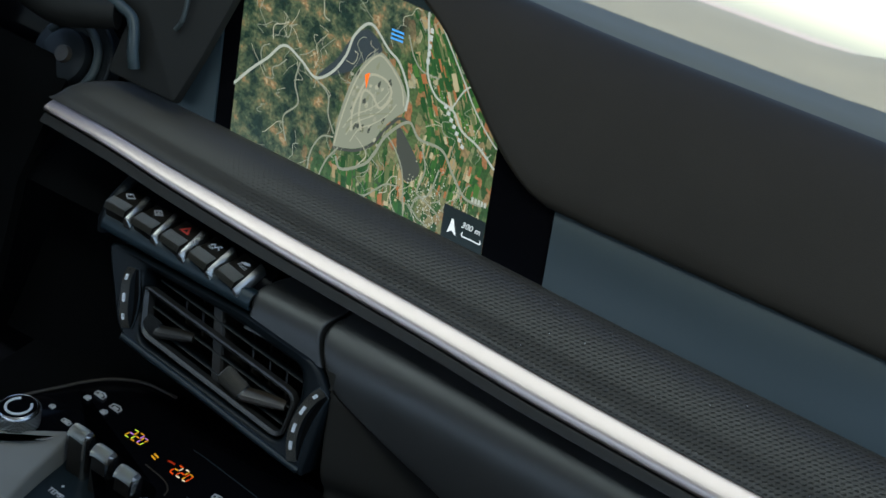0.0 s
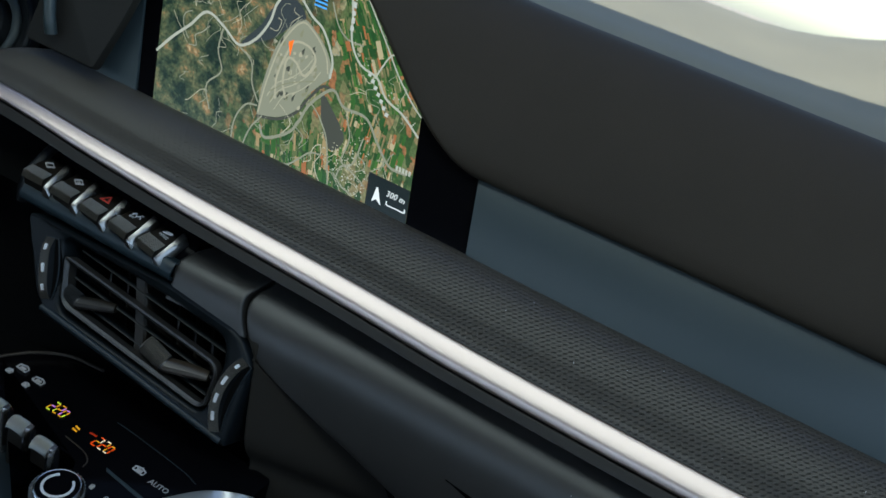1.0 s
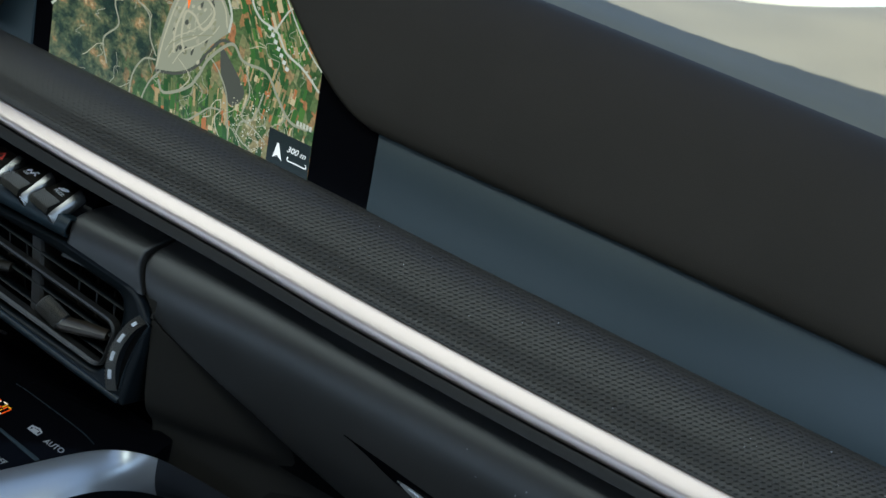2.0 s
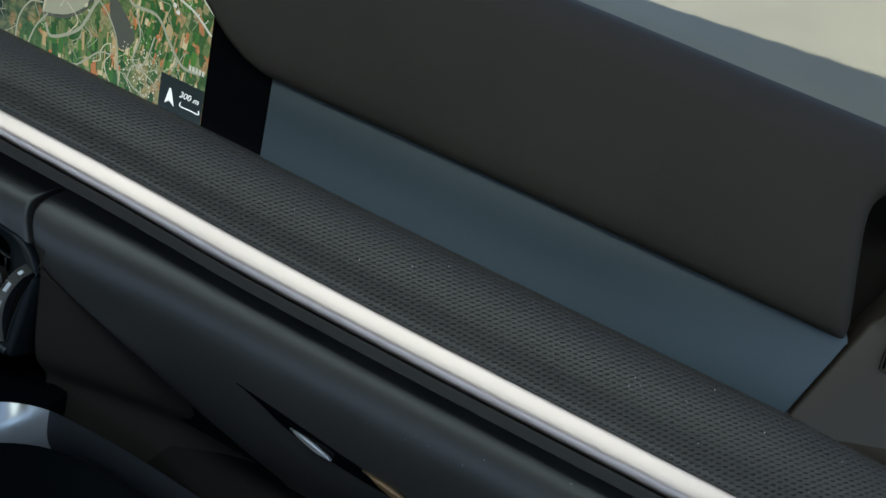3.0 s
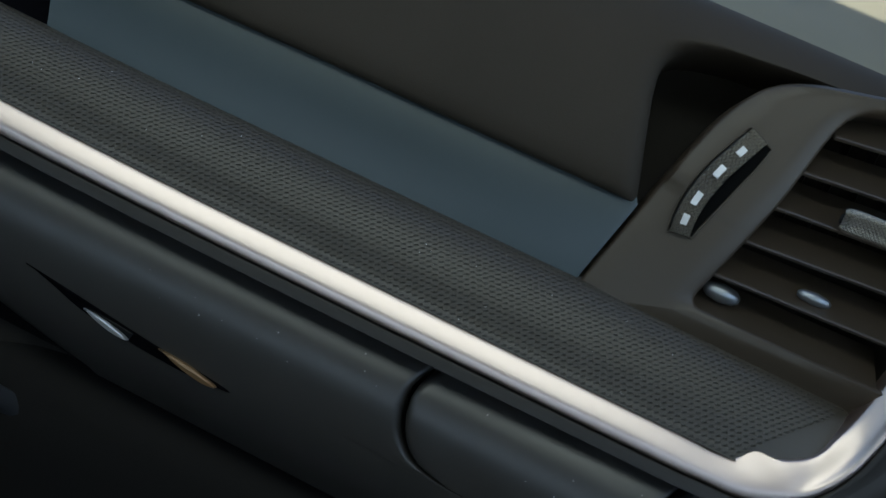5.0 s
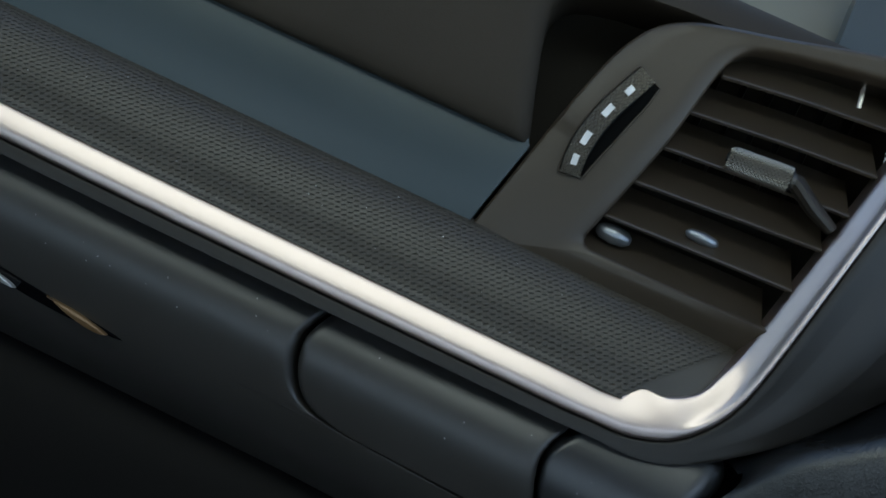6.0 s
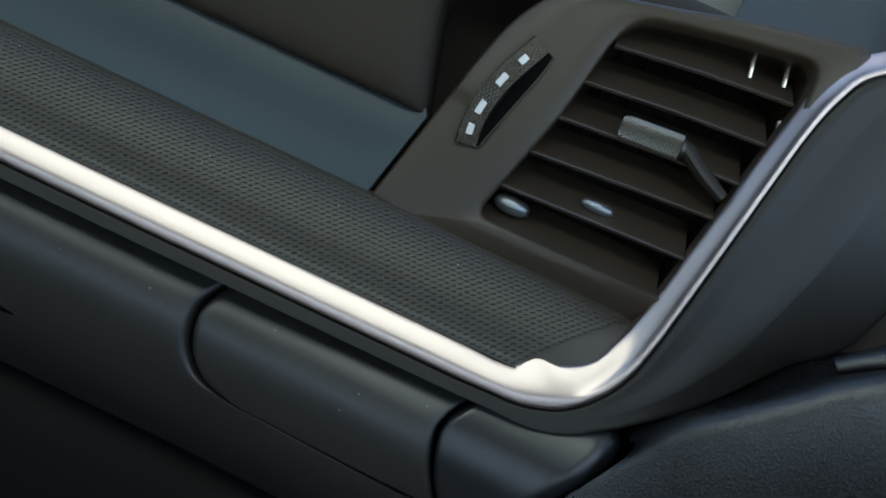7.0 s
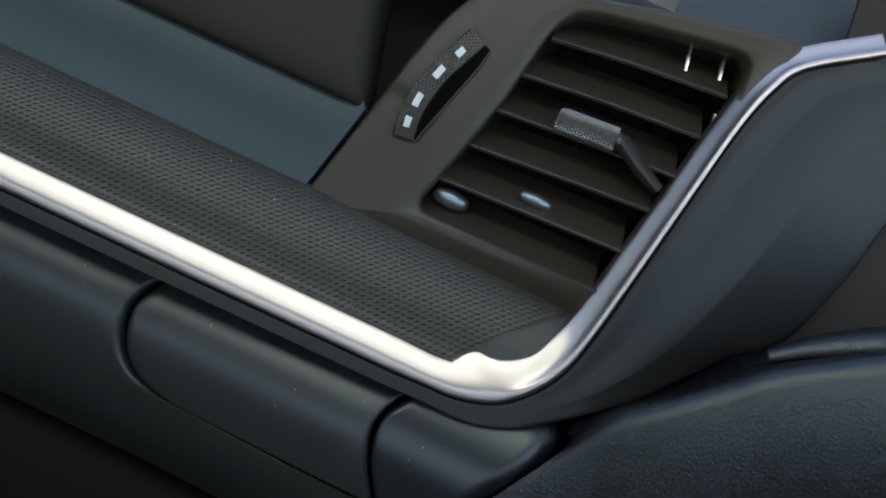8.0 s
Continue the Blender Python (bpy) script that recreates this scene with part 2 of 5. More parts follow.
# ---- the car's shell and what is outside ----
def slab_box(name, lo, hi, mat, soft=0.0, kind="structure"):
    c = [(a + b) / 2 for a, b in zip(lo, hi)]
    return tagged(part(name, block(c, [b - a for a, b in zip(lo, hi)], soft=soft), mat), kind=kind)


tagged(slab_box("ground", (-300, -300, -0.42), (300, 300, -0.40), CONCRETE), "pale sunlit concrete ground outside the car", "ground")
tagged(slab_box("floor", (-1.4, -1.5, -0.02), (0.85, 0.9, 0.0), CARPET), "dark carpeted car floor", "floor")
tagged(slab_box("wall_front", (-1.4, 0.86, 0.0), (0.85, 0.9, 0.78), DARK), "dark bulkhead behind the dashboard", "wall")
tagged(slab_box("wall_rear", (-1.4, -1.54, 0.0), (0.85, -1.5, 0.85), CARPET), "dark rear end of the cabin below the rear window", "wall")
tagged(slab_box("wall_rear_top", (-1.4, -1.54, 1.28), (0.85, -1.5, 1.42), HEADLINER), "grey lintel over the rear window", "wall")


def roof():
    bm = bmesh.new()
    for lo, hi in (((-1.4, 0.17, 1.38), (0.85, 0.34, 1.42)), ((-1.4, -1.5, 1.38), (0.85, -0.61, 1.42)),
                   ((-1.4, -0.61, 1.38), (-0.82, 0.17, 1.42)), ((0.65, -0.61, 1.38), (0.85, 0.17, 1.42))):
        block([(a + b) / 2 for a, b in zip(lo, hi)], [b - a for a, b in zip(lo, hi)], soft=0, bm=bm)
    return tagged(part("ceiling", bm, HEADLINER), "grey car headliner round a glass roof", "ceiling", kind="structure")


roof()
tagged(slab_box("window_roof", (-0.83, -0.62, 1.40), (0.66, 0.18, 1.41), PIANO), "dark tinted glass roof", "window")


def side(name, x0, x1):
    bm = bmesh.new()
    for y0, y1, z0, z1 in ((-1.5, 0.9, 0.0, 0.80), (-1.5, 0.6, 1.26, 1.38), (-1.5, -1.2, 0.8, 1.26), (-0.42, -0.32, 0.8, 1.26)):
        block(((x0 + x1) / 2, (y0 + y1) / 2, (z0 + z1) / 2), (x1 - x0, y1 - y0, z1 - z0), soft=0, bm=bm)
    return tagged(part(name, bm, DARK), "dark car side with open windows", "wall", kind="structure")


side("wall_left", -1.44, -1.38)
side("wall_right", 0.80, 0.86)
for name, x in (("pillar_left", -1.36), ("pillar_right", 0.80)):
    tagged(part(name, tube([(x, 1.12, 0.80), (x - 0.03 * (1 if x > 0 else -1), 0.74, 1.10), (x - 0.09 * (1 if x > 0 else -1), 0.32, 1.40)], 0.045, 12), PILLAR),
           "grey windscreen pillar", "pillar", kind="structure")

# ---- the dashboard ----
dash = thing("dashboard", "dark soft-touch car dashboard with satin aluminium strip", "dashboard")


def patch(vs, xl, xr, wf, roll_l=0.004, roll_r=0.004, cols=26, back=0.02, keep=1.0):
    """A padded skin: rows up the slope between two side lines, rolled back at both sides."""
    rings = []
    for v in vs:
        a, b = xl(v), xr(v)
        row = []
        row.append(P(a, v, wf(v, a) - roll_l - back))
        for k in range(5):
            t = k / 4
            d = roll_l * (1 - math.cos(t * math.pi / 2))
            row.append(P(a + d, v, wf(v, a + d) - roll_l * (1 - math.sin(t * math.pi / 2))))
        for k in range(1, cols):
            x = a + roll_l + (b - a - roll_l - roll_r) * k / cols
            row.append(P(x, v, wf(v, x)))
        for k in range(5):
            t = 1 - k / 4
            d = roll_r * (1 - math.cos(t * math.pi / 2))
            row.append(P(b - d, v, wf(v, b - d) - roll_r * (1 - math.sin(t * math.pi / 2))))
        row.append(P(b, v, wf(v, b) - roll_r - back))
        rings.append(row)
    return loft(rings, closed=False, caps=False)


def steps(a, b, n):
    return [a + (b - a) * k / (n - 1) for k in range(n)]


# upper pad over the panel, cut away round the display
HOOD = [(0.0585, -0.012), (0.0575, 0.002), (0.0590, 0.007), (0.064, 0.0105), (0.075, 0.0130), (0.10, 0.0140), (0.13, 0.0125), (0.155, 0.0085), (0.175, 0.001), (0.190, -0.012), (0.200, -0.032), (0.206, -0.06), (0.209, -0.11)]
HOOD_L = [(0.055, -0.0945), (0.0626, -0.123), (0.082, -0.155), (0.115, -0.194), (0.142, -0.226), (0.158, -0.252), (0.21, -0.345)]
HOOD_R = [(0.055, 0.3255), (0.10, 0.3115), (0.135, 0.3025), (0.150, 0.305), (0.160, 0.318), (0.167, 0.350), (0.172, 0.42), (0.178, 0.55), (0.186, 0.74), (0.21, 0.78)]


def hood():
    prof = spline(HOOD, 60)
    rings = []
    for p in prof:
        v, w = p
        lift = lambda x: 0.0018 * min(1.0, max(0.0, (x + 0.06) / 0.16)) * min(1.0, max(0.0, (0.10 - v) / 0.03))
        a, b = curve_at(HOOD_L, v), curve_at(HOOD_R, v)
        row = [P(a, v, w - 0.04)]
        for k in range(6):
            t = k / 5 * math.pi / 2
            row.append(P(a + 0.006 * (1 - math.cos(t)), v, w - 0.006 * (1 - math.sin(t))))
        row += [P(x, v + lift(x), w) for x in [a + 0.006 + (b - a - 0.021) * k / 30 for k in range(1, 30)]]
        for k in range(6):
            t = (1 - k / 5) * math.pi / 2
            row.append(P(b - 0.015 * (1 - math.cos(t)), v + lift(b), w - 0.015 * (1 - math.sin(t))))
        row.append(P(b, v, w - 0.08))
        rings.append(row)
    return part("upper_pad", loft(rings, closed=False, caps=False), LEATHER, dash, "dark brown-grey grained upper pad", 60)


hood()


def dash_top():
    rows = []
    for y, t in ((0.655, -0.05), (0.68, 0.0), (0.74, 0.12), (0.82, 0.42), (0.92, 0.82), (1.0, 1.0), (1.06, 0.9)):
        row = []
        for x in steps(-1.38, 0.80, 60):
            k = min(1.0, max(0.0, (x - 0.02) / 0.42))
            row.append(Vector((x, y, 0.846 + (0.045 + 0.110 * k * k * (3 - 2 * k)) * t - (0.02 if t < 0 else 0))))
        rows.append(row)
    return part("dash_top", shell(rows, 0.01), DASH_TOP, dash, "matt top below the windscreen, its sunlight put into a pale colour", 60)


dash_top()

# recess between upper pad and side vent, its shade painted as brown-black
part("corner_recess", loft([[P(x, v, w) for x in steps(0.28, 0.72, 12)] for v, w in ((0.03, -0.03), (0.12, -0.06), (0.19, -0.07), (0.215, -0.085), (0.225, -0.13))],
                           closed=False, caps=False), RECESS, dash, "recess beside the side vent, its shade in a brown-black colour", 60)

# satin panel between display and vent
GAP = 0.0007
part("trim_panel", slab([(-0.0785, -0.012), (0.3085 - GAP, -0.012), (0.3262 - GAP, 0.0592), (0.3210, 0.066), (-0.1005, 0.066)], P, -0.012, 0.0, 0.0008), PANEL, dash, "blue-grey satin trim panel")
part("trim_panel", slab([(-0.44, -0.02), (-0.3575, -0.02), (-0.413, 0.14), (-0.46, 0.14)], P, -0.012, 0.0, 0.0008), PANEL, dash, "blue-grey satin trim panel")


# padded shelf with embossed cells, behind the metal strip
def v_up(x):
    return curve_at([(-0.50, -0.0295), (-0.42, -0.0320), (-0.364, -0.0365), (-0.266, -0.0425), (-0.17, -0.0470), (-0.077, -0.0515), (0.03, -0.0538), (0.15, -0.0545), (0.52, -0.0545)], x)


def v_lo(x):
    return curve_at([(-0.50, -0.0385), (-0.42, -0.0435), (-0.359, -0.0505), (-0.2586, -0.0592), (-0.163, -0.0652), (-0.068, -0.0710), (0.03, -0.0730), (0.15, -0.0738), (0.43, -0.0735)], x)


def shelf(x, s, drop=0.0):
    vt, f = 0.0035 + 0.0055 * max(0.0, -x) / 0.47, s
    a = curve_at([(0, 0.0), (0.12, 0.06), (0.35, 0.26), (0.7, 0.62), (1, 1.0)], f)
    w = curve_at([(0, -0.004), (0.12, 0.0045), (0.35, 0.0145), (0.7, 0.0230), (0.92, 0.0256), (1, 0.0288)], f)
    return P(x, vt + (v_up(x) - vt) * a, w - drop)


def shelf_base():
    rings = []
    for s in steps(0, 1.06, 30):
        a = curve_at([(0, -0.437), (0.3, -0.455), (0.6, -0.470), (1, -0.482)], s)
        b = 0.502
        row = [shelf(a - 0.001, s, 0.03), shelf(a, s, 0.006), shelf(a + 0.002, s, 0.003), shelf(a + 0.006, s, 0.0014)]
        row += [shelf(a + 0.006 + (b - a - 0.006) * k / 70, s, 0.0012) for k in range(1, 71)]
        rings.append(row)
    return part("shelf_pad", loft(rings, closed=False, caps=False), SHELF, dash, "smooth padded shelf edge", 60)


shelf_base()


def embossed():
    """Long six-sided cells pressed into the shelf in slanting rows, up to a slanting border."""
    pitch, row_h, arc = 0.00435, 0.00314, 0.0696
    tile = ((2.175, 0), (1.45, 1.57), (-2.9, 1.57), (-2.175, 0), (-1.45, -1.57), (2.9, -1.57))
    pit = ((1.70, 0.73), (0.72, 1.05), (-1.26, 0.16), (-1.70, -0.73), (-0.72, -1.05), (1.26, -0.16))
    verts, faces = [], []
    for j in range(22):
        s = 0.972 - j * row_h / arc
        if s < 0.03:
            break
        border = 0.4443 + j * 0.0029 - 0.0065
        xl = curve_at([(0, -0.437), (0.3, -0.455), (0.6, -0.470), (1, -0.482)], s) + 0.06
        for k in range(220):
            x = border - 0.0024 - k * pitch
            if x > 0.4885:
                continue
            if x < xl:
                break
            i = len(verts)
            # the cells grow out of the smooth end of the shelf
            g = min(1.0, (x - xl) / 0.17)
            grown = 0.2 + 0.8 * g * g * (3 - 2 * g)
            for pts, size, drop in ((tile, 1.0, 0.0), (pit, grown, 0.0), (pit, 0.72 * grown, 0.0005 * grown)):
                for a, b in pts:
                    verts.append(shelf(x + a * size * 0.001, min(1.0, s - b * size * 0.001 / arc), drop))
            for r in (0, 6):
                for t in range(6):
                    u = (t + 1) % 6
                    faces.append((i + r + t, i + r + u, i + r + 6 + u, i + r + 6 + t))
            faces.append(tuple(i + 12 + t for t in range(6)))
    me = bpy.data.meshes.new("embossing")
    me.from_pydata(verts, [], faces)
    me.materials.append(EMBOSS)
    me.materials.append(PIT_SHADE)
    # six-sided floors get the darker vinyl in place of their own shade
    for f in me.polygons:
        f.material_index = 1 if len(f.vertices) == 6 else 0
    ob = new("embossing", me)
    ob.parent = dash
    return tagged(ob, "grid of small pressed six-sided cells", kind="stuff")


embossed()

# the satin metal strip, round the corner and up beside the vent
STRIP_IN = [(0.4238, -0.0552), (0.4373, -0.0534), (0.4476, -0.0442), (0.4615, -0.0425), (0.4781, -0.0323), (0.4862, -0.016), (0.4932, 0.0044), (0.5020, 0.05), (0.5105, 0.0961), (0.5190, 0.1413), (0.5265, 0.170), (0.5390, 0.190), (0.5800, 0.218)]
STRIP_OUT = [(0.430, -0.0728), (0.446, -0.0722), (0.460, -0.0690), (0.4735, -0.0632), (0.4865, -0.0520), (0.4975, -0.0350), (0.5045, -0.0110), (0.5135, 0.0405), (0.5215, 0.0905), (0.5292, 0.1360), (0.5372, 0.1625), (0.5485, 0.1800), (0.5860, 0.2055)]
FLAT = steps(-0.474, 0.41, 60)
EDGE_IN = [Vector((x, v_up(x))) for x in FLAT] + spline(STRIP_IN, 73)
STRIP_SOFT = [STRIP_IN[0], (0.4400, -0.0528), (0.4530, -0.0482), (0.4660, -0.0415)] + STRIP_IN[4:]
EDGE_SOFT = [Vector((x, v_up(x))) for x in FLAT] + spline(STRIP_SOFT, 73)
EDGE_OUT = [Vector((x, v_lo(x))) for x in FLAT] + spline(STRIP_OUT, 73)


def strip():
    rings = []
    for i, i2, o in zip(EDGE_IN, EDGE_SOFT, EDGE_OUT):
        k = min(1.0, max(0.0, (i[0] - 0.455) / 0.038))
        k = k * k * (3 - 2 * k)
        lay = [(-0.02, 0.018, 0.012), (0.0, 0.0270, 0.0236), (0.03, 0.0275, 0.0242), (0.15, 0.0288, 0.0251), (0.40, 0.03075, 0.0268), (0.56, 0.0320, 0.0281), (0.61, 0.0323, 0.0288), (0.68, 0.0327, 0.0299), (0.73, 0.0328, 0.0312), (0.78, 0.0328, 0.0319), (0.90, 0.0327, 0.0318), (0.97, 0.0324, 0.0306), (1.0, 0.0316, 0.0292), (1.0, 0.018, 0.018)]
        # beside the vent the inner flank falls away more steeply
        q = min(1.0, max(0.0, (i[1] + 0.040) / 0.05)) if i[0] > 0.45 else 0.0
        q = q * q * (3 - 2 * q) * min(1.0, max(0.0, (0.190 - i[1]) / 0.03))
        prof = [(t, a + (b - a) * k + q * (0.0012 - 0.0062 * max(0.0, 1.0 - max(0.0, t) / 0.70))) for t, a, b in lay]
        row = []
        across = o - i2
        face = [(-0.4, 2 * prof[1][1] - curve_at(prof[1:], 0.4))] + prof[1:-1]
        for t, w in prof:
            f = min(1.0, max(0.0, t / 0.5))
            p = i.lerp(i2, f * f * (3 - 2 * f))
            p = p + (o - p) * t
            # the little step of the inner edge lies in the same face as the rest
            if 0.0 <= t < 0.5:
                w = curve_at(face, (p - i2).dot(across) / across.length_squared)
            row.append(P(*p, w))
        rings.append(row)
    return part("metal_strip", loft(rings), ALU, dash, "satin aluminium strip with a bright lower edge", 60)


strip()

CAP = [(0.4365, -0.0825), (0.449, -0.0830), (0.466, -0.0815), (0.486, -0.0745), (0.5122, -0.0571), (0.5500, -0.0270), (0.5879, 0.0131), (0.6040, 0.0260), (0.6190, 0.0450), (0.6331, 0.0890), (0.6403, 0.1260), (0.652, 0.160), (0.668, 0.185)]


def lip():
    """The dark body under the strip, which widens into the side cap beyond the vent."""
    ends = [Vector((x, v_lo(x) - 0.0098)) for x in FLAT] + spline(CAP, 73)
    rings = []
    for o, e in zip(EDGE_OUT, ends):
        d = e - o
        far = min(1.0, max(0.0, (d.length - 0.010) / 0.10))
        far = far * far * (3 - 2 * far)
        n = d.normalized()
        row = [P(*o, 0.006), P(*(o + n * 0.0013), 0.010), P(*(o + n * 0.0013), 0.0285), P(*(o + n * 0.0017), 0.0297), P(*(o + n * 0.0025), 0.0302)]
        for t in (0.06, 0.18, 0.19, 0.30, 0.49, 0.50, 0.65, 0.8, 0.92, 0.97):
            drop = 0.0045 * min(1.0, t / 0.18) + 0.0015 * min(1.0, max(0.0, (t - 0.18) / 0.31)) + 0.022 * max(0.0, (t - 0.49) / 0.51)
            row.append(P(*(o + n * (0.0027 + max(0.0, d.length - 0.0027) * t)), 0.0302 - drop * far - (1 - far) * (-0.0016 * min(t, 0.9) + 0.003 * max(0.0, (t - 0.9) / 0.1) ** 2)))
        row += [P(*e, 0.018 - 0.017 * far), P(*e, -0.03)]
        rings.append(row)
    return part("side_cap", loft(rings, closed=False, caps=False), CAP_SKIN, dash, "dark grey body under and beside the strip", 60)


lip()

# lower face: panels with seams between them
SEAM_L = [(-0.21, 0.03), (-0.1706, -0.086), (-0.157, -0.131), (-0.1374, -0.183), (-0.125, -0.196), (-0.107, -0.2077), (-0.0946, -0.2104), (-0.0814, -0.2048), (-0.07, -0.20)]
SEAM_M = [(-0.1535, 0.295), (-0.151, 0.277), (-0.145, 0.2625), (-0.130, 0.2515), (-0.110, 0.247), (-0.098, 0.2505), (-0.0857, 0.2573), (-0.07, 0.262)]
SEAM_R = [(-0.21, 0.455), (-0.17, 0.440), (-0.1495, 0.4288), (-0.1307, 0.4183), (-0.1105, 0.4127), (-0.098, 0.4155), (-0.0869, 0.4223), (-0.05, 0.44)]
SEAM_D = [(-0.21, 0.432), (-0.15, 0.474), (-0.1095, 0.4995), (-0.0999, 0.5060), (-0.0879, 0.5130), (-0.0805, 0.5165), (-0.0725, 0.5180), (-0.0677, 0.5168), (-0.0627, 0.5140), (-0.056, 0.508), (-0.05, 0.500)]
FACE = [(-0.215, -0.034), (-0.20, -0.017), (-0.185, -0.003), (-0.17, 0.0065), (-0.15, 0.0138), (-0.132, 0.0180), (-0.118, 0.0190), (-0.106, 0.0170), (-0.096, 0.0130), (-0.088, 0.0080), (-0.080, 0.001), (-0.07, -0.010)]


def face(v, x):
    t = min(1.0, max(0.0, (x - 0.25) / 0.17))
    return curve_at(FACE, v) + 0.009 * t * t * (3 - 2 * t)


glovebox = thing("glovebox", "dark soft-touch glovebox lid with a slim pull slot", "glovebox")


def lid():
    xr = lambda v: curve_at(SEAM_M, v) if v > -0.1535 else curve_at([(-0.215, 0.57), (-0.158, 0.50), (-0.1555, 0.42), (-0.1535, 0.295)], v)
    vs = steps(-0.213, -0.162, 12) + steps(-0.160, -0.148, 15) + steps(-0.146, -0.072, 26)
    return part("lid", patch(vs, lambda v: curve_at(SEAM_L, v), lambda v: xr(v) - 0.0008, face, 0.003, 0.006, 40), SOFT, glovebox, sharp=60)


lid()
part("lower_panel", patch(steps(-0.153, -0.072, 30), lambda v: curve_at(SEAM_M, v) + 0.0024, lambda v: curve_at(SEAM_R, v) - 0.001, face, 0.0055, 0.004), SOFT, dash, "smooth dark panel beside the glovebox", 60)


def pod_face(v, x):
    return curve_at([(-0.215, -0.012), (-0.18, 0.010), (-0.15, 0.0225), (-0.125, 0.0285), (-0.105, 0.0282), (-0.09, 0.0245), (-0.07, 0.0150), (-0.05, -0.003)], v) + 0.010 * min(1, max(0, (x - 0.42) / 0.09))


part("end_panel", patch(steps(-0.213, -0.052, 40), lambda v: curve_at(SEAM_R, v) + 0.002, lambda v: curve_at(SEAM_D, v) - 0.001, pod_face, 0.003, 0.017), END_SKIN, dash, "smooth dark end panel by the door", 60)
# near-black backing for the shade inside the seams, and the knee panel below, darkened likewise
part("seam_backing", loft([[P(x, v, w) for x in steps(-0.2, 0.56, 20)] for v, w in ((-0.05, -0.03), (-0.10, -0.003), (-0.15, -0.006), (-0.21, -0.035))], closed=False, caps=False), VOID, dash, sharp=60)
part("knee_panel", shell([[P(x, v, w) for x in steps(-0.16, 0.62, 24)] for v, w in ((-0.215, -0.10), (-0.225, -0.055), (-0.235, -0.042), (-0.255, -0.038), (-0.30, -0.05), (-0.40, -0.09), (-0.6, -0.18))], 0.006), KNEE, dash, "knee panel below the glovebox, its deep shade in the colour", 60)


def pull():
    """The slot of the glovebox and its metal pull."""
    out = [(-0.022, -0.1455), (0.02, -0.1500), (0.07, -0.1560), (0.115, -0.1600), (0.140, -0.1640), (0.105, -0.1665), (0.06, -0.1640), (0.025, -0.1590), (0.0, -0.1515)]
    o = spline(out + out[:1], 60)[:-1]
    part("pull_slot", slab(o, lambda a, b, h: P(a, b, face(b, a) + h), -0.004, 0.0008, 0.0006), PIANO, glovebox, "black slot below the pull")
    m = spline([(0.026, -0.1560), (0.040, -0.1568), (0.056, -0.1600), (0.062, -0.1630), (0.050, -0.1632), (0.034, -0.1598), (0.026, -0.1560)], 30)[:-1]
    part("pull_plate", slab(m, lambda a, b, h: P(a, b, face(b, a) + h), 0.0, lambda a, b: 0.0016 + 0.35 * max(0.0, -0.1560 - b), 0.001), SILVER, glovebox, "bright metal pull plate")
    m = spline([(0.084, -0.1575), (0.108, -0.1590), (0.130, -0.1640), (0.120, -0.1662), (0.100, -0.1630), (0.084, -0.1575)], 30)[:-1]
    part("pull_plate", slab(m, lambda a, b, h: P(a, b, face(b, a) + h), 0.0, lambda a, b: 0.0016 + 0.35 * max(0.0, -0.1575 - b), 0.001), BRONZE, glovebox, "warm-toned end of the pull")


pull()

# ---- side vent of the passenger ----
side_vent = thing("air_vent", "dark plastic side air vent with slats and knurled tab", "air vent", "air vents of the dashboard")


def tilt(x):
    return 0.0035 + 0.12 * max(0.0, x - 0.345)


def nose(x):
    """How far the slats' noses stand out."""
    return 0.0029 + 0.175 * (x - 0.383)


def vent_frame():
    outer = rounded([(0.3093 + GAP, -0.012), (0.3268 + GAP, 0.058), (0.3335, 0.0835), (0.3495, 0.1385), (0.3720, 0.1650), (0.4336, 0.1760), (0.4792, 0.1865), (0.545, 0.1965), (0.520, 0.11), (0.4985, -0.012)],
                    [0.0005, 0.01, 0.02, 0.025, 0.03, 0.03, 0.03, 0.01, 0.01, 0.0005], 8)
    inner = rounded([(0.3780, 0.0172), (0.3869, 0.0471), (0.3940, 0.0720), (0.4005, 0.0959), (0.4115, 0.1610), (0.4408, 0.1675), (0.4755, 0.1725), (0.5225, 0.1780), (0.5235, 0.1163), (0.4990, 0.0193)],
                    [0.010, 0.01, 0.01, 0.01, 0.024, 0.02, 0.02, 0.013, 0.02, 0.004], 8)
    # the thumbwheel's recess is a black plate proud of the frame, so that the frame is whole behind it
    bm = ring_frame(outer, inner, P, lambda a, b: 0.0 if b < 0.0 else tilt(a) - (0.0035 if a < 0.335 else 0.0), lambda a, b: tilt(a) - 0.001, 0.03, 0.0022)
    part("frame", bm, VENT_PLASTIC, side_vent, sharp=50)
    part("duct", loft([[P(p[0], p[1], tilt(p[0]) - 0.004) for p in inset(inner, -0.001)], [P(p[0], p[1], -0.075) for p in inset(inner, 0.006)], ], caps=False), DUCT, side_vent, "dark duct behind the slats")
    part("duct_back", slab(inset(inner, 0.004), P, -0.08, -0.072, 0.0005), DUCT, side_vent)
    return inner


vent_frame()


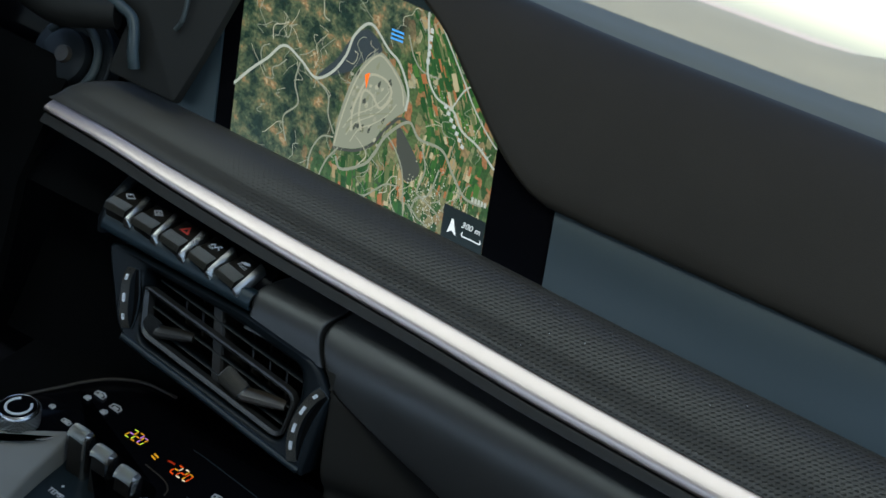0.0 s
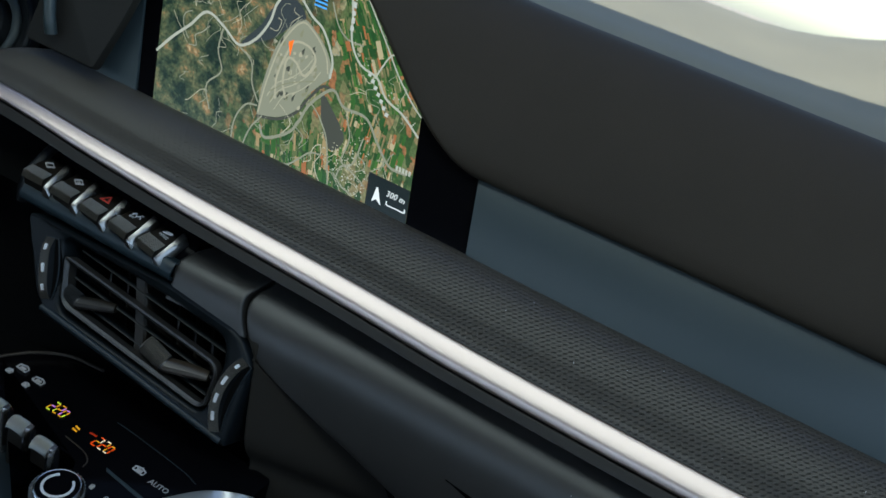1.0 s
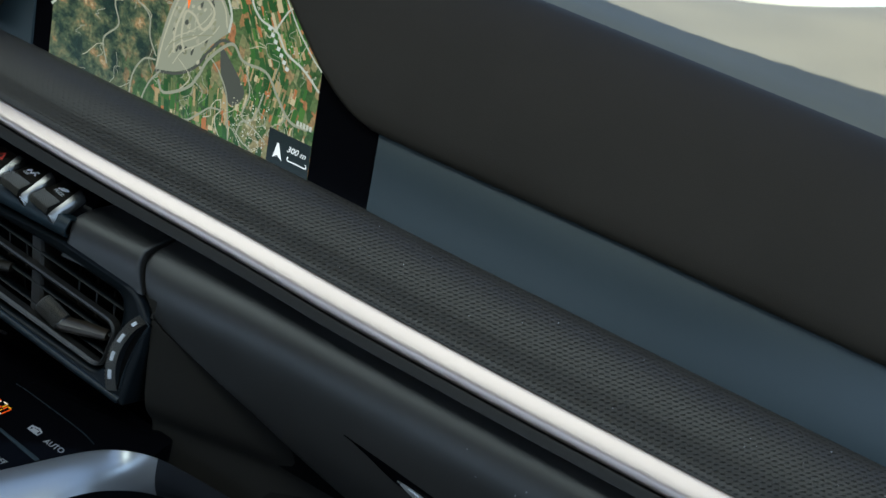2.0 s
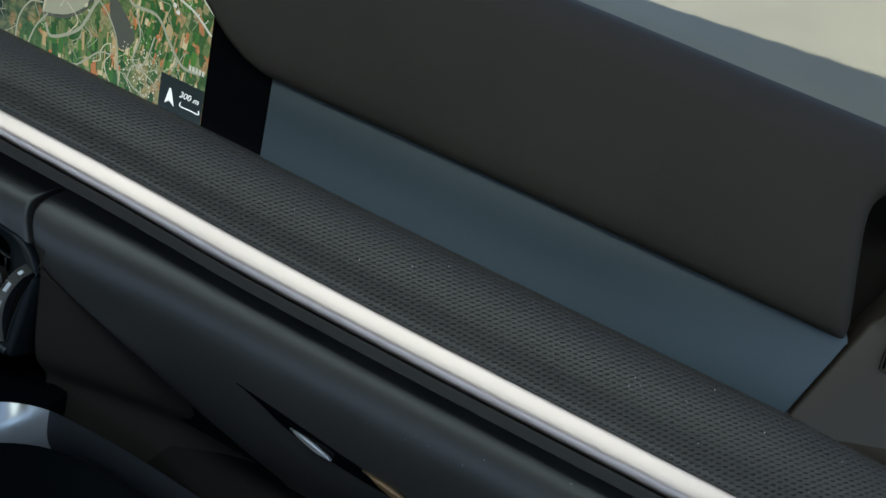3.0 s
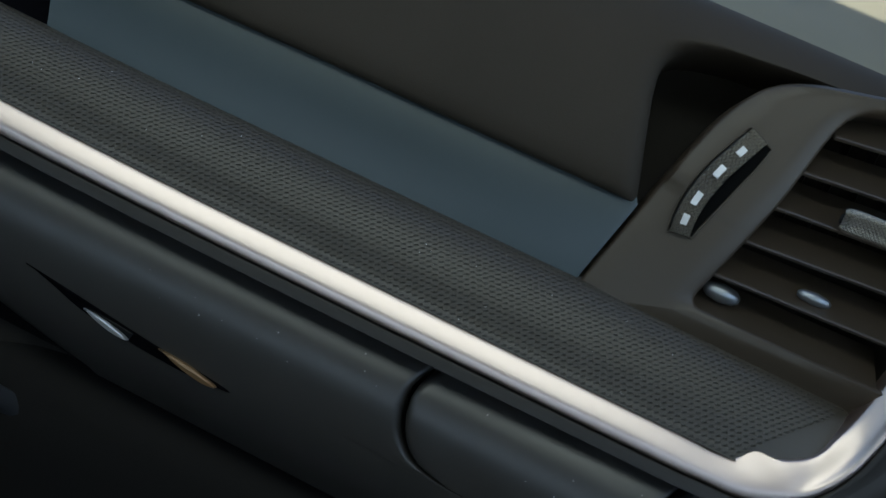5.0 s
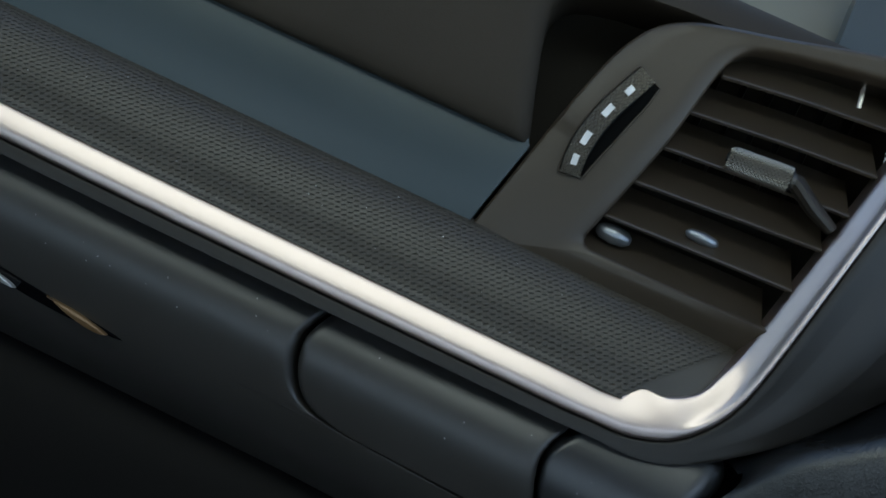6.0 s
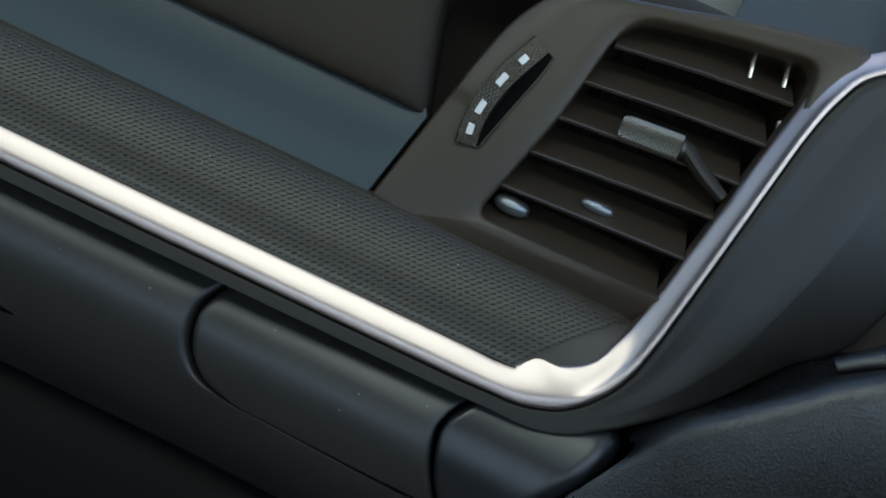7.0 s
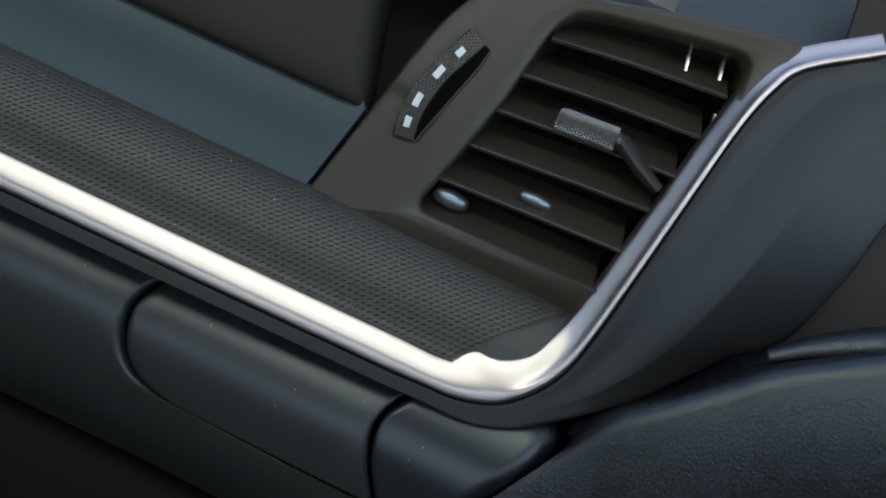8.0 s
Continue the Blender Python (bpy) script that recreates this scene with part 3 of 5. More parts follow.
def vent_slat(a, b, w, depth, thick, rise, parent, mat, name="slat"):
    """A slat from a to b in the vent's opening, its nose rounded, falling away to the back."""
    rings = []
    for k in range(9):
        t = k / 8
        x, v = a[0] + (b[0] - a[0]) * t, a[1] + (b[1] - a[1]) * t
        ww = w(x)
        pr = [(0.5, -0.002), (0.32, 0.0), (-0.1, 0.0006), (-0.5, -0.0012), (-0.4, -depth), (0.3, -depth)]
        rings.append([P(x, v + thick * q + (rise * (-dw) / depth if dw < -0.003 else 0), ww + dw) for q, dw in pr])
    return part(name, loft(rings), mat, parent, sharp=50)


SLATS = [((0.4113, 0.1436), (0.5185, 0.1523)), ((0.4005, 0.1170), (0.5148, 0.1248)), ((0.3940, 0.0917), (0.5108, 0.0980)), ((0.3880, 0.0659), (0.5058, 0.0738)), ((0.3815, 0.0402), (0.5010, 0.0452)), ((0.3790, 0.0145), (0.4960, 0.0168))]
for a, b in SLATS:
    vent_slat(a, b, lambda x: min(nose(x) - 0.0006, 0.0160), 0.032, 0.0030, 0.0225, side_vent, SLAT)
for k in range(7):
    x = 0.402 + 0.018 * k
    part("vane", loft([[P(x + dx * 0.0009, v, w) for dx, w in ((-1, -0.050), (0, -0.048), (1, -0.050), (1, -0.070), (-1, -0.070))] for v in (0.012, 0.06, 0.11, 0.172)]), DARK, side_vent, "dark upright vane")


def tab(a, b, w, half, neck_to, parent, thick=0.0055, grip=KNURL, skin=DARK, w_end=None):
    """A knurled tab on a slat, with its smooth neck."""
    A, B = P(a[0], a[1], w), P(b[0], b[1], w if w_end is None else w_end)
    d = (B - A)
    out = P(a[0], a[1], w + 1) - A
    up = out.cross(d).normalized()
    out = d.cross(up).normalized()
    if out.y > 0:
        out, up = -out, -up
    if up.z < 0:
        up = -up
    rings = []
    for k in range(13):
        t = k / 12
        e = math.sqrt(max(0.0, 1 - max(0.0, (0.12 - t) / 0.12) ** 2)) if t < 0.12 else 1.0
        hh, th = half * (0.35 + 0.65 * e), thick * (0.45 + 0.55 * e)
        rings.append([A + d * t + up * hh * math.cos(q) + out * th * math.sin(q) for q in [2 * math.pi * j / 16 for j in range(16)]])
    body = part("tab", loft(rings), DARK, parent, "dark tab for steering the air")

    def surf(u, v):
        q = math.pi * (0.02 + 0.96 * v)
        t = 0.02 + 0.96 * u
        e = 0.45 + 0.55 * math.sqrt(1 - max(0.0, (0.16 - t) / 0.16) ** 2)
        p = A + d * t + up * half * e * math.cos(q) + out * thick * e * math.sin(q)
        return p, (up * math.cos(q) / half + out * math.sin(q) / thick).normalized()

    part("knurling", studs(surf, 32, 16, 0.0008), grip, body, "diamond-knurled grip", 0)
    n = P(*neck_to)
    part("neck", tube([B - d * 0.02, B + d * 0.08, B + (n - B) * 0.55, n], [half * 0.98, half * 0.98, half * 0.92, half * 0.70], 12, squash=0.75), skin, body, "smooth neck of the tab")
    part("collar", tube([B - d * 0.01, B + d * 0.045], [half * 1.02, half * 1.0], 16, squash=0.75), GUNMETAL, body, "grey metal collar")
    return body


tab((0.4335, 0.1010), (0.4715, 0.1030), 0.0120, 0.0072, (0.5050, 0.0866, 0.0165), side_vent, grip=KNURL_DARK, skin=DUCT, w_end=0.0165)
for x, v, n in ((0.4896, 0.1734, 0.0140), (0.5104, 0.1754, 0.0130), (0.5200, 0.1440, 0.0110)):
    part("link_pin", tube([P(x, v, 0.000), P(x + 0.18 * n, v - n, 0.002)], [0.0018, 0.0016], 8), CHROME, side_vent, "small bright pin of the vane link")
# added bright ovals imitate reflections on glossy parts behind the slats
for x, v, r, h in ((0.3962, 0.0315, 0.0062, 0.0115), (0.4435, 0.0518, 0.0040, 0.0105)):
    d = -0.007 if x < 0.42 else 0.004
    pts = [P(x + h * k, v, d + 0.002 * (1 - k * k)) for k in (-1.0, -0.94, -0.7, 0.0, 0.7, 0.94, 1.0)]
    part("duct_glint", tube(pts, [r * k for k in (0.1, 0.45, 0.8, 1.0, 0.8, 0.45, 0.1)], 20), GLOSS, side_vent, "bright metal oval standing for a reflection behind the slats", 80)


def thumbwheel(line, half, w, parent, marks, rim):
    """A slim knurled wheel along a line of places, over a black plate for its slot's shade, with printed marks."""
    pts = spline(line, 40)
    slot = []
    n = len(pts)
    nrm = []
    for i, p in enumerate(pts):
        t = pts[min(i + 1, n - 1)] - pts[max(i - 1, 0)]
        nrm.append(Vector((t[1], -t[0])).normalized())
    m0 = half * 1.12
    left = [p - q * m0 for p, q in zip(pts, nrm)]
    rightl = [p + q * half * (1.12 + 1.25 * math.sin(math.pi * min(1, max(0.0, i / (n - 1) * 0.85 + 0.02)))) for i, (p, q) in enumerate(zip(pts, nrm))]
    outline = left + rightl[::-1]
    # no slot is cut: a black plate on the frame imitates its shade
    part("slot_shade_plate", slab(outline, P, w(pts[0][0]) - 0.006, lambda a, b: w(a) + 0.0012, 0.0004), VOID, parent, "raised black plate for the shade of the wheel's slot")
    part("slot_rim", tube([P(*p, w(p[0]) + 0.0011) for p in outline + outline[:2]], 0.0006, 8), rim, parent, "rounded rim of the slot", 60)
    wheel_h = lambda t: 0.0022 + 0.0045 * math.sin(math.pi * min(1, max(0, t)))
    rings = []
    for i, (p, q) in enumerate(zip(pts, nrm)):
        t = i / (n - 1)
        h = w(p[0]) + wheel_h(t)
        k = half * (1.0 if 0.06 < t < 0.97 else 0.75)
        rings.append([P(*(p + q * k * a), h + b) for a, b in ((-1, -0.008), (-1, -0.0012), (-0.8, 0), (0.8, 0), (1, -0.0012), (1.25, -0.008))])
    wheel = part("thumbwheel", loft(rings), DARK, parent, "black thumbwheel", 40)

    def surf(u, v):
        f = u * (n - 1)
        i = min(int(f), n - 2)
        p, q = pts[i].lerp(pts[i + 1], f - i), nrm[i].lerp(nrm[i + 1], f - i)
        c = P(*(p + q * half * (v * 1.9 - 0.95)), w(p[0]) + wheel_h(u))
        return c, (P(0, 0, 1) - P(0, 0, 0))

    part("knurling", studs(surf, 44, 10, 0.0011), KNURL_DARK, wheel, "fine knurled tread", 0)
    for f, ln in marks:
        rings = []
        for k in range(4):
            t = f - ln / 2 + ln * k / 3
            rings.append([surf(t, v)[0] + (P(0, 0, 1) - P(0, 0, 0)) * h for v, h in ((0.34, 0.0002), (0.34, 0.0014), (0.66, 0.0014), (0.66, 0.0002))])
        part("mark", loft(rings), WHITE, wheel, "white printed mark")
    return wheel


thumbwheel([(0.3548, 0.0535), (0.3535, 0.0650), (0.3543, 0.0790), (0.3588, 0.0970), (0.3655, 0.1130), (0.3715, 0.1262)], 0.0066, lambda x: tilt(x) - 0.0005, side_vent,
           [(0.16, 0.11), (0.37, 0.11), (0.60, 0.09), (0.80, 0.075)], VENT_PLASTIC)

# ---- middle vents ----
mid_vent = thing("air_vent", "black middle air vent with divider and knurled tab", "air vent", "air vents of the dashboard")
MW = 0.0225


def mid_frame():
    outer = rounded([(-0.392, -0.1085), (-0.2680, -0.1120), (-0.2020, -0.1215), (-0.1840, -0.1400), (-0.1775, -0.2040), (-0.2802, -0.1868), (-0.352, -0.1745)], [0.012, 0.003, 0.010, 0.008, 0.004, 0.02, 0.02], 8)
    inner = rounded([(-0.356, -0.1150), (-0.2806, -0.1195), (-0.2124, -0.1288), (-0.2045, -0.1480), (-0.2035, -0.1895), (-0.2865, -0.1765), (-0.338, -0.1690)], [0.008, 0.01, 0.008, 0.008, 0.010, 0.02, 0.010], 8)
    part("frame", ring_frame(outer, inner, P, lambda a, b: MW, lambda a, b: MW - 0.001, 0.03, 0.0022), BLACK, mid_vent, sharp=50)
    part("lower_lip", tube([P(*p, MW - 0.0012) for p in spline([(-0.3500, -0.1715), (-0.3150, -0.1775), (-0.2802, -0.1832), (-0.2300, -0.1925), (-0.1830, -0.2005)], 24)], 0.0030, 10), BLUE_LIP, mid_vent, "blue-black lower lip", 60)
    part("duct", loft([[P(*p, MW - 0.003) for p in inset(inner, -0.001)], [P(*p, -0.05) for p in inset(inner, 0.004)]], caps=False), BLACK, mid_vent, "dark duct")
    part("duct_back", slab(inset(inner, 0.002), P, -0.056, -0.048, 0.0005), VOID, mid_vent)
    ring = rounded([(-0.3510, -0.1275), (-0.2060, -0.1505), (-0.2040, -0.1880), (-0.3380, -0.1645)], [0.006, 0.012, 0.012, 0.008], 8)
    part("rail", ring_frame(ring, inset(ring, 0.0036), P, lambda a, b: MW - 0.0010, lambda a, b: MW - 0.0022, 0.010, 0.0012), SOFT, mid_vent, "slim rail round the slats")


mid_frame()
part("divider", loft([[P(x + dx, v, w) for dx, w in ((-0.005, -0.03), (-0.005, 0.0095), (-0.0035, 0.0115), (0.0035, 0.0115), (0.005, 0.0095), (0.005, -0.03))] for x, v in ((-0.2960, -0.117), (-0.2803, -0.154), (-0.2672, -0.187))]), DUCT, mid_vent, "upright brown-grey divider")
for a, b in (((-0.345, -0.1215), (-0.2085, -0.1420)), ((-0.345, -0.1425), (-0.2060, -0.1650)), ((-0.340, -0.1560), (-0.2060, -0.1790))):
    vent_slat(a, b, lambda x: MW - 0.011, 0.02, 0.0028, -0.004, mid_vent, BLACK)
for k in range(9):
    x = -0.338 + 0.0155 * k
    part("vane", loft([[P(x + dx * 0.0008 + 0.0085 * j, v, w) for dx, w in ((-1, -0.014), (1, -0.014), (1, -0.035), (-1, -0.035))] for j, v in ((0, -0.12), (3, -0.188))]), DUCT, mid_vent, "dark upright vane")
tab((-0.2690, -0.1615), (-0.2480, -0.1690), 0.0150, 0.0075, (-0.2150, -0.1640, 0.0120), mid_vent, grip=KNURL_DARK, skin=SLAT)
tab((-0.3480, -0.1530), (-0.3290, -0.1570), 0.0150, 0.0065, (-0.3020, -0.1500, 0.0120), mid_vent, grip=GUNMETAL, skin=DUCT)
thumbwheel([(-0.1890, -0.1950), (-0.1935, -0.1835), (-0.1960, -0.1712), (-0.1962, -0.1582), (-0.1935, -0.1452), (-0.1895, -0.1375)], 0.0040, lambda x: MW - 0.0005, mid_vent, [(0.20, 0.11), (0.42, 0.11), (0.64, 0.10), (0.86, 0.075)], BLUE_LIP)
thumbwheel([(-0.3480, -0.1640), (-0.3510, -0.1560), (-0.3555, -0.1430), (-0.3610, -0.1290), (-0.3630, -0.1200)], 0.0034, lambda x: MW - 0.0005, mid_vent, [(0.25, 0.11), (0.52, 0.11), (0.80, 0.11)], BLUE_LIP)

# ---- middle stack round the vents, and the switch row ----
STACK = [(-0.215, 0.0), (-0.20, 0.016), (-0.16, 0.0195), (-0.12, 0.0205), (-0.105, 0.0200), (-0.094, 0.0165), (-0.086, 0.010), (-0.078, 0.0), (-0.07, -0.01)]
part("stack_panel", patch(steps(-0.1230, -0.074, 26), lambda v: curve_at([(-0.1230, -0.2675), (-0.1095, -0.2679), (-0.0968, -0.2712), (-0.0885, -0.2690), (-0.0799, -0.2636), (-0.0705, -0.2538)], v), lambda v: curve_at(SEAM_L, v) - 0.0018, lambda v, x: curve_at(STACK, v), 0.003, 0.002), SOFT, dash, "soft dark panel beside the switches", 60)
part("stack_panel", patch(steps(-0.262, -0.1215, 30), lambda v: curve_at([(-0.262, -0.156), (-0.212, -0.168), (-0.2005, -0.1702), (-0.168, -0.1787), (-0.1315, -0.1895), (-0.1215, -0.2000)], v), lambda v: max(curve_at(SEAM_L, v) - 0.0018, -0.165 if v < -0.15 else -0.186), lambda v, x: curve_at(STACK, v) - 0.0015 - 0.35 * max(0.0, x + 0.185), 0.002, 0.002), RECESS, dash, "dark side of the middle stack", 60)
part("stack_lip", shell([[P(x, v + 0.0055 * max(0.0, (-0.27 - x) / 0.13), w) for x in steps(-0.400, -0.2685, 20)] for v, w in ((-0.0940, 0.002), (-0.0945, 0.0205), (-0.0960, 0.0232), (-0.1035, 0.0245), (-0.1075, 0.0238), (-0.1095, 0.0220), (-0.1105, 0.010))], 0.002), LIP_SKIN, dash, "front lip of the switch row", 60)
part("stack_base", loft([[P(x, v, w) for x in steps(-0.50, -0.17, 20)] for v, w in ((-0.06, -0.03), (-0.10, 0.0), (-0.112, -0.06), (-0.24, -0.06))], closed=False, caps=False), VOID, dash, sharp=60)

switch_row = thing("switch_row", "row of five black buttons with knurled metal fronts", "switch panel")
part("tray_end", tube([P(-0.4035, v + 0.011, w) for v, w in ((-0.060, -0.004), (-0.075, 0.008), (-0.096, 0.0180), (-0.108, 0.0175), (-0.118, 0.014))], [0.003, 0.004, 0.005, 0.005, 0.004], 12), DARK, switch_row, "rounded dark end of the row", 60)
part("tray", shell([[P(x, v + 0.010 * max(0.0, (-0.27 - x) / 0.13), w) for x in steps(-0.405, -0.2665, 16)] for v, w in ((-0.064, -0.004), (-0.075, 0.004), (-0.100, 0.0150), (-0.109, 0.0160))], 0.003), PIANO, switch_row, "glossy black tray")


def button(xr, dv, icon):
    """A key on the slope: black top with a sign, knurled front edge and bright right flank."""
    back, front = P(xr - 0.0023 + 0.0015 * dv, -0.0690 - 0.0020 * dv, 0.0100), P(xr, -0.0826 - 0.0029 * dv, 0.0310)
    up = (back - front)
    ln = up.length
    up.normalize()
    ux = (P(xr + 0.001, 0, 0) - P(xr, 0, 0)).normalized()
    nz = ux.cross(up).normalized()
    ux = up.cross(nz).normalized()
    o = front - ux * 0.0215
    L = lambda a, b, h: o + ux * a + up * b + nz * h
    key = part("button", slab(rounded([(0, 0.0), (0.0185, 0.0), (0.0185, ln), (0, ln)], 0.0015, 4), L, -0.012, 0.0, 0.0012), KEYTOP, switch_row, "black button")

    def front_surf(u, v):
        q = math.pi / 2 * (1 - v) if v < 0.5 else 0
        b = ln * 0.36 * (2 * v - 1) if v >= 0.5 else -0.002 * math.sin(q) * (1 - 2 * v)
        h = 0.0006 if v >= 0.5 else 0.0006 - 0.0050 * (1 - 2 * v)
        return L(0.0002 + 0.0180 * u, b, h), (nz if v >= 0.5 else (nz - up).normalized())

    part("knurling", studs(front_surf, 20, 22, 0.0008), KNURL_DARK, key, "knurled metal front edge", 0)
    rings = []
    for b, h in ((-0.0010, -0.009), (-0.0006, -0.0060), (0.0014, -0.0042), (ln * 0.5, -0.0006), (ln * 0.92, 0.0032), (ln * 0.985, 0.0026), (ln, -0.006)):
        k = max(0.0, b) / ln
        out = 0.0022 + 0.0014 * k
        rings.append([L(0.0180, b, h - 0.005), L(0.0182, b, h - 0.0002), L(0.0188, b, h), L(0.0188 + out, b, h - 0.6 * out), L(0.0240, b, h - 0.6 * out - 0.0045), L(0.0238, b, h - 0.010)])
    part("flank", loft(rings), FLANK, key, "bright chrome flank")
    c = L(0.0090, ln * 0.68, 0.0004)
    if icon == "triangle":
        tri = [(-0.0046, -0.0038), (0.0046, -0.0038), (0.0, 0.0046)]
        tb = [c + ux * a + up * b for a, b in tri]
        it = [c + ux * a * 0.5 + up * (b * 0.5 - 0.0005) for a, b in tri]
        part("sign", loft([[p for p in tb], [p + nz * 0.0002 for p in tb], [p + nz * 0.0002 for p in it], [p for p in it]], caps=False), RED, key, "red warning triangle")
    elif icon == "car":
        bm = tube([c + ux * a + up * b + nz * 0.0002 for a, b in ((-0.004, -0.001), (-0.002, 0.0018), (0.0, -0.0012), (0.002, 0.0015), (0.004, -0.0008))], 0.0007, 6)
        block(c + ux * 0.0028 + up * 0.0030, (0.0022, 0.0012, 0.0004), Matrix((ux, up, nz)).transposed(), 0, bm)
        part("sign", bm, WHITE, key, "white skidding car sign")
        lettering("lettering", "OFF", 0.0030, c - up * 0.0033 - ux * 0.002 + nz * 0.0002, ux, up, WHITE, key)
    elif icon == "damper":
        part("sign", tube([c + ux * a + up * b + nz * 0.0002 for a, b in ((-0.003, -0.0008), (-0.001, 0.0), (-0.0008, 0.0012), (0.003, 0.0026), (0.0042, 0.0022), (0.0032, 0.0012), (-0.0005, -0.0004), (-0.001, 0.0))], 0.0006, 6), WHITE, key, "white damper sign")
        lettering("lettering", "PDCC", 0.0034, c - up * 0.0035 + ux * 0.001 + nz * 0.0002, ux, up, WHITE, key)
    else:
        bm = tube([c + ux * a + up * b + nz * 0.0002 for a, b in ((-0.004, 0.0), (0.0, 0.0032), (0.004, 0.0), (0.0, -0.0032), (-0.004, 0.0))], 0.0007, 6)
        if icon == "filled":
            block(c, (0.0022, 0.0022, 0.0004), Matrix((ux, up, nz)).transposed(), 0, bm)
        part("sign", bm, GREYPRINT, key, "pale printed sign")
    return key


for k, icon in enumerate(("open", "filled", "triangle", "car", "damper")):
    button(-0.3785 + 0.0248 * k, k, icon)

# ---- middle display with its map ----
display = thing("display", "black glass car display showing a satellite map", "display")


def glass():
    """The bent glass, in upright bands between its slanting sides."""
    rings = []
    for v in steps(-0.02, 0.167, 12):
        a, b = -0.3605 - 0.328 * (v + 0.02), curve_at([(-0.02, -0.0785), (0.058, -0.0985), (0.085, -0.135), (0.115, -0.172), (0.17, -0.25)], v)
        xs = steps(a, b, 30)
        rings.append([P(xs[0], v, -0.012)] + [P(x, v, -0.0024) for x in xs] + [P(xs[-1], v, -0.012)])
    return part("glass", loft(rings, caps=True), PIANO, display, "glossy black glass with a wide border")


glass()


def M(a, b, h=0.0):
    """A place on the lit picture: a across and b up, both from 0 to 1."""
    v = -0.012 + 0.232 * b
    x0, x1 = -0.3505 - 0.34 * (v - 0.0), -0.1330 - 0.305 * (v - 0.0)
    return P(x0 + (x1 - x0) * a, v, -0.0020 + h)


def map_land():
    m = bpy.data.materials.new("map_land")
    m.use_nodes = True
    n, l = m.node_tree.nodes, m.node_tree.links
    b = n["Principled BSDF"]
    uv = n.new("ShaderNodeTexCoord")
    mp = n.new("ShaderNodeMapping")
    mp.inputs["Rotation"].default_value = (0, 0, 0.35)
    mp.inputs["Scale"].default_value = (46, 24, 1)
    l.new(uv.outputs["UV"], mp.inputs["Vector"])
    fields = n.new("ShaderNodeTexVoronoi")
    fields.distance, fields.feature = "CHEBYCHEV", "F1"
    fields.inputs["Scale"].default_value, fields.inputs["Randomness"].default_value = 1.0, 0.9
    l.new(mp.outputs["Vector"], fields.inputs["Vector"])
    ramp = n.new("ShaderNodeValToRGB")
    cols = ((0.0, (0.035, 0.085, 0.022)), (0.34, (0.025, 0.060, 0.020)), (0.52, (0.085, 0.125, 0.045)), (0.68, (0.20, 0.17, 0.085)), (0.80, (0.28, 0.12, 0.05)), (0.90, (0.10, 0.14, 0.05)), (1.0, (0.36, 0.31, 0.19)))
    while len(ramp.color_ramp.elements) < len(cols):
        ramp.color_ramp.elements.new(0.5)
    for e, (p, c) in zip(ramp.color_ramp.elements, cols):
        e.position, e.color = p, (*c, 1)
    sep = n.new("ShaderNodeSeparateColor")
    l.new(fields.outputs["Color"], sep.inputs["Color"])
    l.new(sep.outputs[0], ramp.inputs["Fac"])
    wood = n.new("ShaderNodeTexNoise")
    wood.inputs["Scale"].default_value, wood.inputs["Detail"].default_value, wood.inputs["Roughness"].default_value = 11, 14, 0.72
    l.new(uv.outputs["UV"], wood.inputs["Vector"])
    wr = n.new("ShaderNodeValToRGB")
    wr.color_ramp.elements[0].position, wr.color_ramp.elements[0].color = 0.43, (0.010, 0.024, 0.018, 1)
    wr.color_ramp.elements[1].position, wr.color_ramp.elements[1].color = 0.66, (0.42, 0.36, 0.22, 1)
    for at, c in ((0.50, (0.050, 0.075, 0.040)), (0.565, (0.13, 0.13, 0.065)), (0.605, (0.26, 0.15, 0.065))):
        e = wr.color_ramp.elements.new(at)
        e.color = (*c, 1)
    l.new(wood.outputs["Fac"], wr.inputs["Fac"])
    sx = n.new("ShaderNodeSeparateXYZ")
    l.new(uv.outputs["UV"], sx.inputs["Vector"])
    edge = n.new("ShaderNodeTexNoise")
    edge.inputs["Scale"].default_value = 4
    l.new(uv.outputs["UV"], edge.inputs["Vector"])
    add = n.new("ShaderNodeMath")
    add.operation = "MULTIPLY_ADD"
    add.inputs[1].default_value = 0.45
    l.new(edge.outputs["Fac"], add.inputs[0])
    l.new(sx.outputs["X"], add.inputs[2])
    low = n.new("ShaderNodeMath")
    low.operation = "MULTIPLY_ADD"
    low.inputs[1].default_value = -0.55
    l.new(sx.outputs["Y"], low.inputs[0])
    l.new(add.outputs[0], low.inputs[2])
    step = n.new("ShaderNodeMapRange")
    step.inputs["From Min"].default_value, step.inputs["From Max"].default_value = 0.42, 0.56
    l.new(low.outputs[0], step.inputs["Value"])
    mix = n.new("ShaderNodeMix")
    mix.data_type = "RGBA"
    l.new(step.outputs["Result"], mix.inputs["Factor"])
    l.new(wr.outputs["Color"], mix.inputs["A"])
    l.new(ramp.outputs["Color"], mix.inputs["B"])
    fine = n.new("ShaderNodeTexNoise")
    fine.inputs["Scale"].default_value, fine.inputs["Detail"].default_value = 95, 8
    l.new(uv.outputs["UV"], fine.inputs["Vector"])
    fr = n.new("ShaderNodeMapRange")
    fr.inputs["To Min"].default_value, fr.inputs["To Max"].default_value = 0.15, 1.9
    l.new(fine.outputs["Fac"], fr.inputs["Value"])
    mul = n.new("ShaderNodeMix")
    mul.data_type, mul.blend_type = "RGBA", "MULTIPLY"
    mul.inputs["Factor"].default_value = 1
    l.new(mix.outputs["Result"], mul.inputs["A"])
